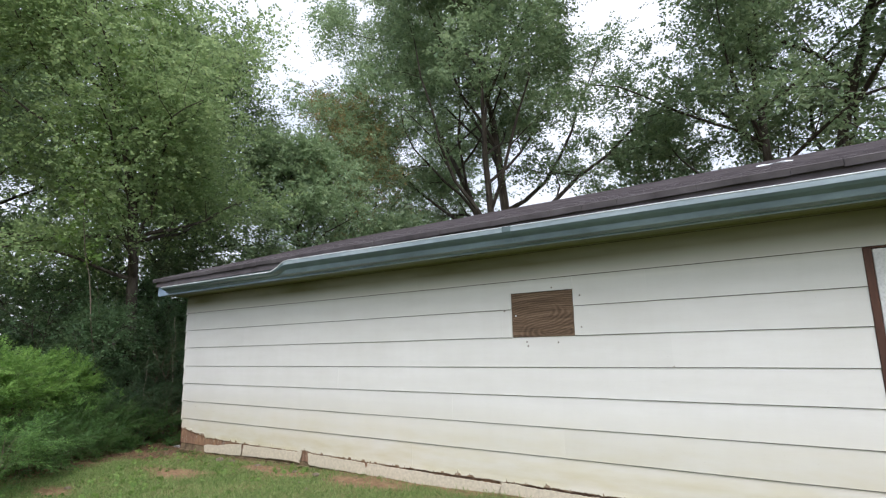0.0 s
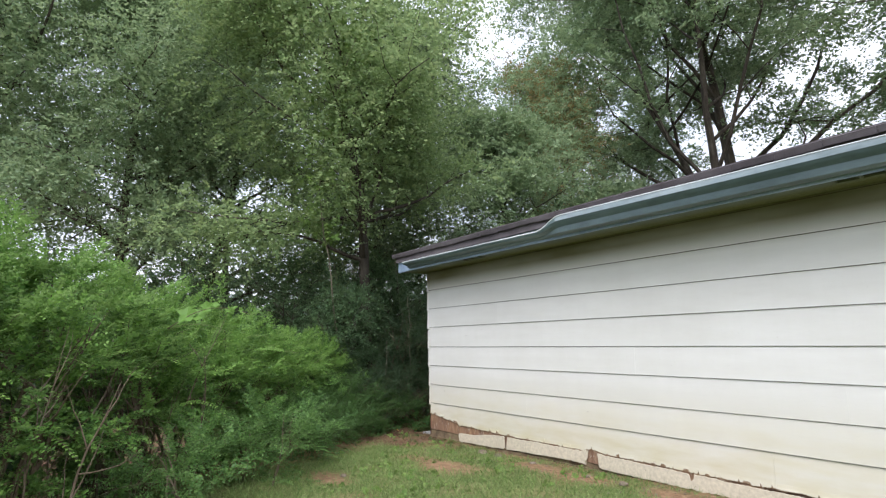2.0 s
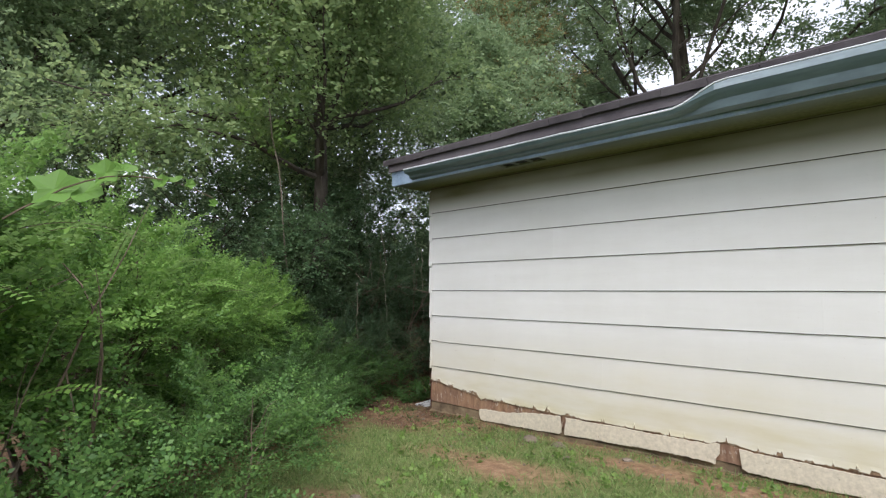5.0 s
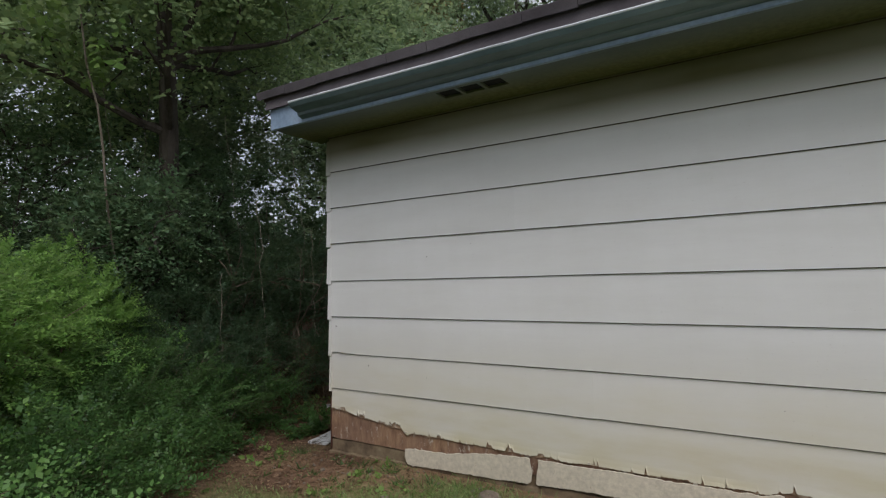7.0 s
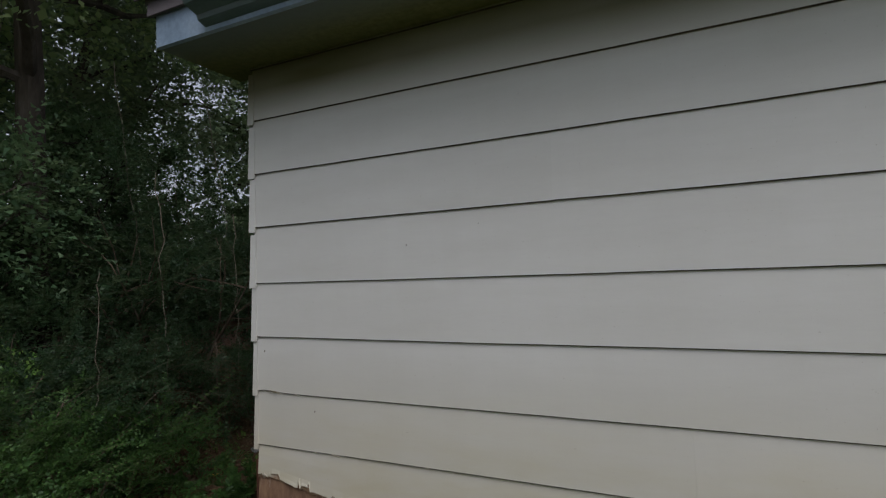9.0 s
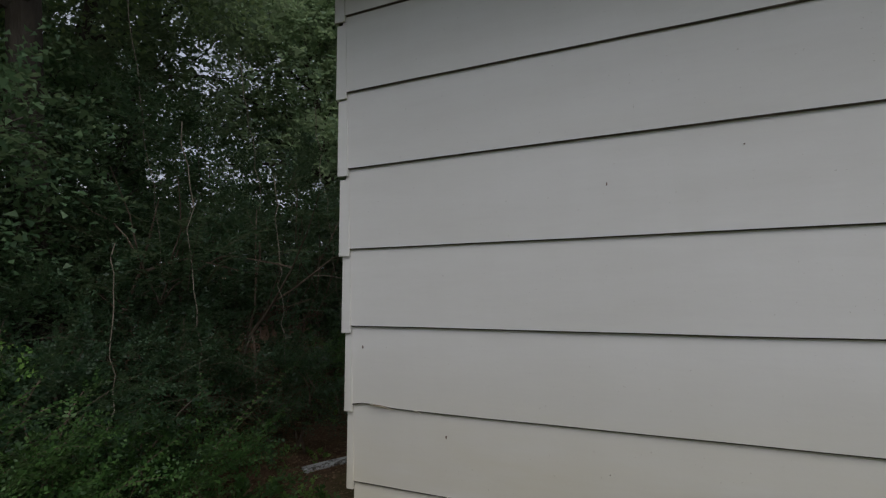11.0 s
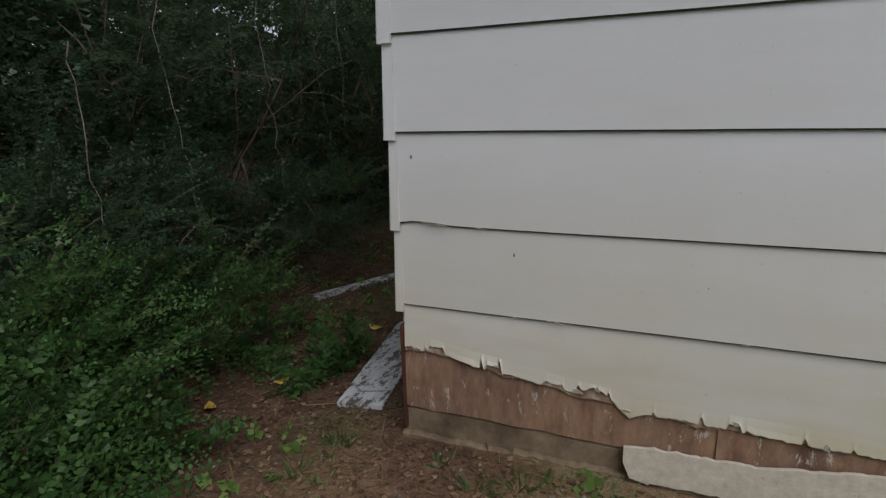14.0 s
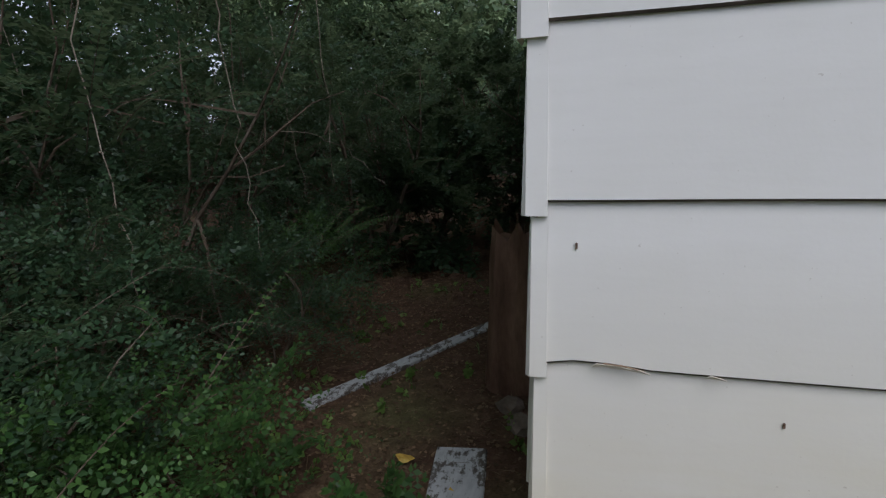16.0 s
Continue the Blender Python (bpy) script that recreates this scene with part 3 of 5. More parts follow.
def lower_strip(x0, x1, seed, lean=0.0, ends=0.018):
    """A peeled length of the lowest course, hanging off the footing, with broken ends."""
    n = int((x1 - x0) / 0.012)
    secs = []
    for k in range(n + 1):
        x = x0 + (x1 - x0) * k / n
        t = k / n
        e = min(1.0, min(t, 1 - t) * (x1 - x0) / ends)
        drop = lean * t
        u = min(1.0, max(0.0, (x - 1.1) / 0.6))
        zt = (0.19 + 0.0445 * x) * (1 - u) + (ragged_base(x) - 0.014) * u + 0.007 * wobble(x, seed, 4) + 0.004 * wobble(x, seed, 21) + 0.006 * wobble(x, seed, 60) - (1 - e) * 0.008 + drop
        zb = 0.094 + 0.036 * min(x, 2.6) - 0.02 * min(max(x - 2.6, 0), 1) + 0.012 * wobble(x, seed + 1, 3) + 0.005 * wobble(x, seed + 4, 26) + 0.005 * wobble(x, seed + 4, 80) + (1 - e) * 0.012 + drop
        y = -0.016 + 0.005 * wobble(x, seed + 2, 3)
        jag = [(0.1 * noise.noise(Vector((r * 3.7, seed, k * 0.3))) * (1 - k / 5 if k < 5 else (0.6 if k > n - 2 else 0))) for r in range(6)]
        secs.append([(x + jag[0], y - 0.008, zb), (x + jag[1], y - 0.005, (zb + zt) / 2), (x + jag[2], y, zt), (x + jag[2], y + 0.004, zt + 0.002), (x + jag[2], y + 0.012, zt), (x + jag[0], y + 0.011, zb)])
    return loft(secs)


for k, (p, q, lean) in enumerate(((0.772, 1.69, 0.0), (1.735, 2.97, 0.004), (3.12, 4.10, 0.0), (4.108, 5.9, -0.02), (5.908, DOOR_X, -0.05))):
    part("loose_siding_strip", lower_strip(p, q, k + 21, lean), STRIP, wall, "loose cream-painted strip over the footing")

# ---- corner caps: folded metal, one on each course ----
def corner_cap(z0, z1, out, inset):
    bm = bmesh.new()
    pts = []
    for z, o in ((z0, out), (z0 + 0.004, out), (z1, out - 0.010)):
        pts.append([(0.052, -o + 0.001, z), (0.013 + inset - o * 0.3, -o, z), (0.01 + inset - o, 0.003 - o * 0.3, z), (0.01 + inset - o, 0.06, z), (0.012 + inset - o, 0.06, z), (0.016 + inset, 0.004, z), (0.052, 0.004 - o * 0.1, z)])
    bm.free()
    return loft(pts)


for i in range(0, 8):
    z0 = butt_z(i) - 0.022 + 0.004 * wobble(i, 3.3, 1.7)
    z1 = min(butt_z(i) + COURSE - 0.026, 2.545)
    if z1 - z0 > 0.05:
        part("corner_cap", corner_cap(z0, z1, 0.0065, (0, 0, 0, 0, 0, 0.006, 0.012, 0.016)[i]), SIDING, wall)

# ---- end wall and rear, to close the house ----
ROOF_RISE, EAVE_Y, RIDGE_Y = 0.3035, -0.47, 3.7
end_wall = bmesh.new()
prof = [(0.06, 0.05), (0.06, 2.6), (RIDGE_Y, 3.78), (7.34, 2.6), (7.34, 0.05)]
a = [end_wall.verts.new((0.028, y, z)) for y, z in prof]
b = [end_wall.verts.new((0.09, y, z)) for y, z in prof]
end_wall.faces.new(a), end_wall.faces.new(b[::-1])
for k in range(5):
    end_wall.faces.new((a[k], b[k], b[(k + 1) % 5], a[(k + 1) % 5]))
bmesh.ops.recalc_face_normals(end_wall, faces=end_wall.faces)
gable = tagged(part("wall_end", end_wall, HARDBOARD), "cream-white lap-sided end wall beside the trees", "wall", kind="structure")
for i in range(0, 8):
    z0, z1 = butt_z(i), butt_z(i) + COURSE + 0.03
    n = 40
    part("siding_board", loft([[(0.0122, y, z0), (0.010, y, z0 + 0.003), (0.014, y, (z0 + z1) / 2), (0.0205, y, z1), (0.027, y, z1), (0.027, y, z0)] for y in (0.055 + 7.2 * k / n for k in range(n + 1))]), SIDING, gable)
part("siding_board", loft([[(0.004, y, 0.40 + 0.02 * wobble(y, 4, 9)), (0.0135, y, 0.58), (0.026, y, 0.58), (0.02, y, 0.41)] for y in (0.075 + 7.2 * k / 300 for k in range(301))]), SIDING, gable)
part("footing_block", boxed(0.03, 0.06, -0.1, 0.09, 7.3, 0.215), CONCRETE, gable)
tagged(part("wall_rear", boxed(0.1, 7.3, 0.0, WALL_END, 7.42, 2.6), HARDBOARD), "plain rear wall", "wall", kind="structure")
tagged(part("wall_far_end", boxed(WALL_END, 0.03, 0.0, WALL_END + 0.1, 7.42, 2.6), HARDBOARD), "plain far end wall", "wall", kind="structure")
tagged(part("floor", boxed(0.1, 0.15, 0.1, WALL_END, 7.3, 0.3), CONCRETE), "inside floor", "floor", kind="structure")

# ---- roof ----
ROOF_X0, ROOF_X1 = -0.22, WALL_END + 0.3
roof = empty("roof", (0, EAVE_Y, 2.74))
tagged(roof, "low-pitched roof of dark brown-grey asphalt shingles", "roof", kind="structure")


def roof_place(ob):
    ob.matrix_parent_inverse = roof.matrix_basis.inverted()


deck = bmesh.new()
th = 0.05
pr = [(EAVE_Y + 0.03, 2.782), (RIDGE_Y, 2.782 + ROOF_RISE * (RIDGE_Y - EAVE_Y - 0.03)), (7.9, 2.782), (7.9, 2.735), (RIDGE_Y, 3.98), (EAVE_Y + 0.03, 2.735)]
a = [deck.verts.new((ROOF_X0 + 0.03, y, z)) for y, z in pr]
b = [deck.verts.new((ROOF_X1, y, z)) for y, z in pr]
deck.faces.new(a), deck.faces.new(b[::-1])
for k in range(6):
    deck.faces.new((a[k], b[k], b[(k + 1) % 6], a[(k + 1) % 6]))
bmesh.ops.recalc_face_normals(deck, faces=deck.faces)
roof_place(part("roof_deck", deck, SHINGLE, roof))


def shingle_mesh(w, d, seed):
    rng = random.Random(seed)
    s = ROOF_RISE
    nx = 4
    secs = []
    for k in range(nx + 1):
        x = w * k / nx
        j, u = rng.uniform(-0.004, 0.004), rng.uniform(-0.002, 0.003)
        secs.append([(x, j, u + 0.001), (x, j - 0.001, u + 0.009), (x, d, d * s + 0.004), (x, d, d * s)])
    bm = loft(secs)
    me = bpy.data.meshes.new("shingle")
    bm.to_mesh(me)
    bm.free()
    me.materials.append(SHINGLE)
    return me


SHINGLES = [shingle_mesh(0.302, 0.165, s) for s in range(6)]
rows_real = 8
rng = random.Random(4)
for r in range(rows_real):
    y = EAVE_Y - 0.008 + 0.14 * r
    z = 2.792 + ROOF_RISE * 0.14 * r
    x = ROOF_X0 + (0.15 if r % 2 else 0.0) - 0.15
    while x < 10.6:
        x0 = max(x, ROOF_X0)
        me = SHINGLES[rng.randrange(6)]
        ob = new("shingle", me)
        ob.parent = roof
        ob.matrix_parent_inverse = roof.matrix_basis.inverted()
        ob.matrix_basis = Matrix.Translation((x0, y, z + rng.uniform(0, 0.003))) @ Matrix.Diagonal(((0.302 - (x0 - x)) / 0.305, 1, 1, 1))
        x += 0.305
# upper courses, seen nearly edge-on
upper = bmesh.new()
r = rows_real
while True:
    y = EAVE_Y - 0.008 + 0.14 * r
    if y > RIDGE_Y - 0.05:
        break
    z = 2.792 + ROOF_RISE * 0.14 * r
    x = ROOF_X0 + (0.15 if r % 2 else 0.0)
    while x < ROOF_X1 - 0.3:
        u = rng.uniform(0, 0.004)
        p = [(x, y, z + u), (x + 0.3, y, z + u), (x + 0.3, y, z + 0.009 + u), (x, y, z + 0.009 + u), (x, y + 0.16, z + 0.004 + 0.16 * ROOF_RISE), (x + 0.3, y + 0.16, z + 0.004 + 0.16 * ROOF_RISE)]
        v = [upper.verts.new(q) for q in p]
        upper.faces.new((v[0], v[1], v[2], v[3]))
        upper.faces.new((v[3], v[2], v[5], v[4]))
        x += 0.305
    r += 1
ob = part("shingle_courses", upper, SHINGLE, roof)
roof_place(ob)
tagged(ob, kind="stuff")
cap = loft([[(x, RIDGE_Y - 0.14, 4.02 + 0.004 * wobble(x, 2, 3)), (x, RIDGE_Y, 4.066 + 0.006 * wobble(x, 2, 3)), (x, RIDGE_Y + 0.14, 4.02), (x, RIDGE_Y + 0.14, 4.005), (x, RIDGE_Y, 4.05), (x, RIDGE_Y - 0.14, 4.005)] for x in (ROOF_X0 + 0.2 * k for k in range(int((ROOF_X1 - ROOF_X0) / 0.2) + 1))])
roof_place(part("ridge_cap", cap, SHINGLE, roof))
rk = bmesh.new()
for x0, x1 in ((ROOF_X0 + 0.03, ROOF_X0 + 0.055),):
    q = [(EAVE_Y + 0.09, 2.645), (EAVE_Y + 0.09, 2.775), (RIDGE_Y, 2.775 + ROOF_RISE * (RIDGE_Y - EAVE_Y - 0.09)), (RIDGE_Y, 2.625 + ROOF_RISE * (RIDGE_Y - EAVE_Y - 0.09))]
    a = [rk.verts.new((x0, y, z)) for y, z in q]
    b = [rk.verts.new((x1, y, z)) for y, z in q]
    rk.faces.new(a[::-1]), rk.faces.new(b)
    for k in range(4):
        rk.faces.new((a[k], a[(k + 1) % 4], b[(k + 1) % 4], b[k]))
roof_place(part("rake_board", rk, FASCIA, roof, "pale blue rake board"))

# soffit with screened vents, and fascia
VENTS = ((1.265, 3), (5.55, 3), (10.2, 3))
soffit_bm = bmesh.new()
sx = [ROOF_X0 + 0.06]
for vx, n in VENTS:
    for k in range(n):
        sx += [vx + 0.155 * k, vx + 0.155 * k + 0.135]
sx.append(ROOF_X1)
ys = (-0.40, -0.335, -0.215, 0.12)
for k, (p, q) in enumerate(zip(sx, sx[1:])):
    for m, (u, v) in enumerate(zip(ys, ys[1:])):
        if k % 2 == 1 and m == 1:
            continue
        box(soffit_bm, p, u, 2.535, q, v, 2.55)
bmesh.ops.remove_doubles(soffit_bm, verts=soffit_bm.verts, dist=0.0005)
soffit = tagged(part("soffit", soffit_bm, SOFFIT), "painted soffit with green algae and screened vents", "soffit", kind="structure")
for vx, n in VENTS:
    part("vent_screen", boxed(vx - 0.02, -0.345, 2.551, vx + 0.155 * n, -0.205, 2.558), VENT_DARK, soffit, "dark vent screen")
fascia = tagged(part("fascia", loft([[(x, -0.425, 2.520 - 0.0045 * max(x - 4, 0) + 0.003 * wobble(x, 8, 1)), (x, -0.425, 2.745), (x, -0.401, 2.745), (x, -0.401, 2.52 - 0.0045 * max(x - 4, 0))] for x in (-0.13 + 0.25 * k for k in range(57))]), FASCIA), "pale blue painted fascia board", "fascia", kind="structure")

# ---- gutter ----
def gutter_section(x):
    """K-shaped gutter: crushed and bent down on its last stretch, with a kink where it straightens."""
    k = min(1.0, max(0.0, (x - 2.92) / 0.34))
    k = k * k * (3 - 2 * k)
    lip_z = (2.632 - 0.018 * (x - 0.2) / 2.7) * (1 - k) + (2.722 - 0.0112 * (x - 3.5)) * k
    lip_y = -0.548 * (1 - k) + -0.556 * k
    lip_z += 0.004 * wobble(x, 6, 1.1) + (0.003 * wobble(x, 6, 5) if x < 3 else 0)
    floor_z = 2.545 * (1 - k) + (2.546 - 0.0065 * (x - 3.5)) * k
    step_z = lip_z - (0.12 + 0.18 * k) * (lip_z - floor_z)
    belly = -0.468 * (1 - k) + -0.512 * k
    t = 0.0016
    out = [(-0.428, 2.70), (-0.428, floor_z), (belly + 0.045, floor_z - 0.003), (belly, floor_z + 0.012), (belly - 0.006, floor_z + 0.38 * (lip_z - floor_z)),
           (lip_y + 0.010, step_z - 0.022), (lip_y - 0.004, step_z), (lip_y, lip_z), (lip_y + 0.012, lip_z + 0.001), (lip_y + 0.012, lip_z - 0.008)]
    inner = [(y + t * 1.5, z + t) for y, z in out[:-2]][::-1]
    return [(x, y, z) for y, z in out + inner], (lip_y, lip_z)


# curled tabs of the eave course, and the drip course behind the gutter
rng = random.Random(12)
x = ROOF_X0 + 0.004
while x < 10.4:
    w = 0.3025 + rng.uniform(-0.002, 0.001)
    d0, d1 = rng.uniform(-0.006, 0.006), rng.uniform(-0.006, 0.006)
    roof_place(part("eave_tab", loft([[(x + w * t, EAVE_Y - 0.008, 2.742 + d0 + (d1 - d0) * t), (x + w * t, EAVE_Y - 0.022, 2.790), (x + w * t, EAVE_Y + 0.005, 2.8035), (x + w * t, EAVE_Y + 0.005, 2.795), (x + w * t, EAVE_Y - 0.009, 2.785), (x + w * t, EAVE_Y - 0.002, 2.742 + d0 + (d1 - d0) * t)] for t in (0, 0.33, 0.67, 1)]), SHINGLE, roof))
    x += 0.305
roof_place(part("drip_course", loft([[(xx, -0.452 + 0.003 * wobble(xx, 4, 2), 2.668 + 0.004 * wobble(xx, 6, 3)), (xx, -0.446, 2.738), (xx, -0.432, 2.738), (xx, -0.432, 2.668)] for xx in (ROOF_X0 + 0.06 + 0.2 * k for k in range(64))]), SHINGLE, roof))


gutter = empty("gutter", (0, -0.43, 2.6))
tagged(gutter, "grey-green metal gutter, bent and sagging at one end", "gutter")


def gutter_part(name, bm, mat, label=""):
    ob = part(name, bm, mat, gutter, label)
    ob.matrix_parent_inverse = gutter.matrix_basis.inverted()
    return ob


gx = [0.2 + 0.07 * k for k in range(89)] + [6.40]
gutter_part("trough", loft([gutter_section(x)[0] for x in gx]), GUTTER)
gutter_part("trough", loft([gutter_section(6.404 + 0.1 * k)[0] for k in range(72)]), GUTTER)
# pale band: skylight on the upright face is put into its colour
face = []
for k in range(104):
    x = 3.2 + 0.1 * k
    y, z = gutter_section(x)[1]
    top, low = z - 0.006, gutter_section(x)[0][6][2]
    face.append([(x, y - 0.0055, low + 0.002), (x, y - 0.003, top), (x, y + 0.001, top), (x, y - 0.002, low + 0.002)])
gutter_part("front_band", loft(face), GUTTER_FACE, "pale upper face with skylight put in its colour")
# near-white lip: the edge's highlight is put into its colour
lip = []
for x in [0.195 + 0.07 * k for k in range(89)] + [6.41 + 0.2 * k for k in range(36)]:
    y, z = gutter_section(x)[1]
    r = 0.0075 if x < 3 else 0.0055
    lip.append([(x, y - 0.001 + r * math.cos(a), z + 0.001 + r * math.sin(a)) for a in (math.pi * m / 4 for m in range(8))])
gutter_part("rolled_lip", loft(lip), GUTTER_LIP, "rolled lip with its highlight put in the colour")
jy, jz = gutter_section(6.40)[1]
joint = loft([[(x, y * 1.012 - 0.0015, z + (0.003 if n in (6, 7) else -0.002)) for n, (_, y, z) in enumerate(gutter_section(x)[0])] for x in (6.355, 6.40, 6.445)])
gutter_part("joint_sleeve", joint, GUTTER, "joint sleeve")
for x in (1.05, 2.1, 3.9, 5.1, 7.6, 8.7):
    y, z = gutter_section(x)[1]
    gutter_part("strap", boxed(x - 0.012, y + 0.004, z - 0.003, x + 0.012, -0.44, z + 0.001, 0.0008), GUTTER_LIP)

# ---- boarded opening ----
patch = empty("boarded_opening", (PATCH[0], 0, PATCH[1]))
tagged(patch, "weathered brown plywood panel nailed over a wall opening", "plywood panel")
ob = part("panel", boxed(PATCH[0], 0.004, PATCH[1], PATCH[2], 0.020, PATCH[3], 0.002), PLYWOOD, patch)
ob.matrix_parent_inverse = patch.matrix_basis.inverted()
for k, (x, z) in enumerate(((6.16, 1.90), (6.40, 1.985), (6.735, 1.82), (6.70, 2.08))):
    nb = bmesh.new()
    bmesh.ops.create_uvsphere(nb, u_segments=8, v_segments=5, radius=0.008)
    ob = part("nail", nb, GUTTER_LIP if k == 0 else NAIL, patch)
    ob.matrix_parent_inverse = patch.matrix_basis.inverted()
    ob.matrix_basis = pose(x, 0.003, z)


def nail(x, z, r=0.006, y=0.004, tail=0.0):
    nb = bmesh.new()
    bmesh.ops.create_uvsphere(nb, u_segments=8, v_segments=5, radius=r)
    if tail:
        box(nb, -0.0018, -0.001, -tail, 0.0018, 0.002, 0)
    ob = part("nail_head", nb, NAIL, wall)
    ob.matrix_basis = pose(x, y, z)


for x, z in ((6.03, 1.955), (6.56, 2.155), (6.84, 2.06), (6.84, 1.765), (6.27, 1.64), (6.28, 1.60), (6.60, 1.63), (7.62, 1.405)):
    nail(x, z, 0.008)
for x, z, tail in ((0.416, 0.772, 0.012), (0.71, 0.914, 0), (0.098, 1.052, 0.014), (0.66, 1.21, 0.008), (0.086, 0.625, 0), (1.02, 0.66, 0), (0.93, 0.72, 0), (1.16, 0.585, 0), (0.95, 1.55, 0.012), (1.3, 1.62, 0), (1.5, 1.12, 0), (2.0, 0.9, 0), (2.4, 1.46, 0), (3.0, 0.72, 0)):
    nail(x, z, 0.0022, 0.005, tail * 0.6)

# ---- door at the far end of the walk's start ----
door = empty("door_1", (DOOR_X, 0.0, 0.3))
tagged(door, "white glazed storm door in a red-brown frame", "door", kind="structure")


def door_part(name, bm, mat, label=""):
    ob = part(name, bm, mat, door, label)
    ob.matrix_parent_inverse = door.matrix_basis.inverted()
    return ob


door_part("jamb", boxed(DOOR_X + 0.002, -0.006, 0.25, DOOR_X + 0.052, 0.11, 2.235, 0.004), BROWN_TRIM, "red-brown stained jamb")
door_part("jamb", boxed(DOOR_X + DOOR_W - 0.054, -0.006, 0.25, DOOR_X + DOOR_W - 0.002, 0.11, 2.235, 0.004), BROWN_TRIM, "red-brown stained jamb")
door_part("head", boxed(DOOR_X + 0.002, -0.008, 2.236, DOOR_X + DOOR_W - 0.002, 0.11, 2.244, 0.003), BROWN_TRIM, "red-brown stained head")
leaf = bmesh.new()
dx0, dx1 = DOOR_X + 0.056, DOOR_X + DOOR_W - 0.058
for q in ((dx0, 0.004, 0.28, dx0 + 0.11, 0.055, 2.23), (dx1 - 0.11, 0.004, 0.28, dx1, 0.055, 2.23), (dx0 + 0.111, 0.02, 2.10, dx1 - 0.111, 0.055, 2.23), (dx0 + 0.111, 0.02, 0.28, dx1 - 0.111, 0.055, 0.95)):
    box(leaf, *q, 0.004)
door_part("door_leaf", leaf, WHITE_VINYL, "white painted storm door leaf")
glass, gn, gl, gb = material("window_glass", 0.02, 0, 0.5)
gb.inputs["Transmission Weight"].default_value = 0.9
gb.inputs["Base Color"].default_value = (0.6, 0.68, 0.66, 1)
door_part("pane", boxed(dx0 + 0.111, 0.034, 0.951, dx1 - 0.111, 0.040, 2.099), glass, "glass pane")
door_part("inner_door", boxed(DOOR_X + 0.08, 0.10, 0.28, DOOR_X + DOOR_W - 0.082, 0.13, 2.23), BROWN_TRIM)
door_part("step", boxed(DOOR_X - 0.15, -0.6, 0.0, DOOR_X + DOOR_W + 0.15, -0.012, 0.27, 0.01), CONCRETE)

# scrap on the roof
scrap = loft([[(8.33 + 0.3 * k / 8, 0.9 + 0.015 * math.sin(k), 3.235 + 0.004 * math.cos(k * 2)), (8.33 + 0.3 * k / 8, 0.94, 3.25 + 0.006 * math.sin(k * 1.3)), (8.33 + 0.3 * k / 8, 0.945, 3.243), (8.33 + 0.3 * k / 8, 0.9, 3.228)] for k in range(9)])
tagged(part("metal_scrap", scrap, GUTTER_LIP), "bent strip of pale flashing lying on the roof", "flashing scrap")

# ---- plants ----
def unit(a):
    return a / np.maximum(np.linalg.norm(a, axis=-1, keepdims=True), 1e-9)


def leaf_mesh(name, base, along, across, mat, fold=0.12, kind="pointed"):
    """Many leaves in one mesh. base, along, across: n x 3. pointed: folded along the midrib; lobed: widest near the tip; blade: widest at the foot."""
    n = len(base)
    if kind != "pointed":
        v = np.empty((n, 3, 3), dtype=np.float32)
        v[:, 0] = base if kind == "lobed" else base - across
        v[:, 1] = base + along * 0.9 + across if kind == "lobed" else base + across
        v[:, 2] = base + along - across * 0.8 if kind == "lobed" else base + along
        return leaves_from(name, v, mat)
    up = np.cross(along, across)
    up = unit(up) * np.linalg.norm(across, axis=1, keepdims=True) * fold * 4
    v = np.empty((n, 4, 3), dtype=np.float32)
    v[:, 0] = base
    v[:, 1] = base + along * 0.45 + across + up * 0.5
    v[:, 2] = base + along
    v[:, 3] = base + along * 0.45 - across + up * 0.5
    return leaves_from(name, v, mat)


def leaves_from(name, v, mat):
    """One mesh of loose faces. v: faces x corners x 3."""
    n, c = v.shape[:2]
    me = bpy.data.meshes.new(name)
    me.vertices.add(n * c)
    me.vertices.foreach_set("co", v.reshape(-1))
    me.loops.add(n * c)
    me.loops.foreach_set("vertex_index", np.arange(n * c, dtype=np.int32))
    me.polygons.add(n)
    me.polygons.foreach_set("loop_start", np.arange(0, n * c, c, dtype=np.int32))
    me.polygons.foreach_set("loop_total", np.full(n, c, dtype=np.int32))
    me.materials.append(mat)
    me.update(calc_edges=True)
    return me


def sprays(rng, origin, heading, length, m, leaf, width, droop=0.15, spread=1.0, tumble=0.28):
    """Leafy twigs: from each origin m leaves in two rows along the twig."""
    n = len(origin)
    L = length * rng.uniform(0.6, 1.3, (n, 1, 1))
    t = (np.arange(m).reshape(1, m, 1) + rng.uniform(0, 0.6, (n, m, 1))) / m
    d = unit(heading)[:, None, :]
    side = unit(np.cross(unit(heading), unit(rng.normal(0, 0.55, (n, 3)) + np.array([0, 0, 1.5]))))[:, None, :]
    sag = np.zeros((1, 1, 3))
    sag[0, 0, 2] = -droop
    pos = origin[:, None, :] + d * L * t + sag * L * t * t
    sign = np.where(np.arange(m) % 2 == 0, 1.0, -1.0).reshape(1, m, 1)
    out = unit(d * 0.65 + side * sign * spread + rng.normal(0, 0.28, (n, m, 3)))
    size = leaf * rng.uniform(0.55, 1.25, (n, m, 1)) * (1.1 - 0.45 * t)
    flat = unit(np.cross(out, np.cross(d, side) + rng.normal(0, tumble, (n, m, 3))))
    return pos.reshape(-1, 3), (out * size).reshape(-1, 3), (flat * size * width).reshape(-1, 3)


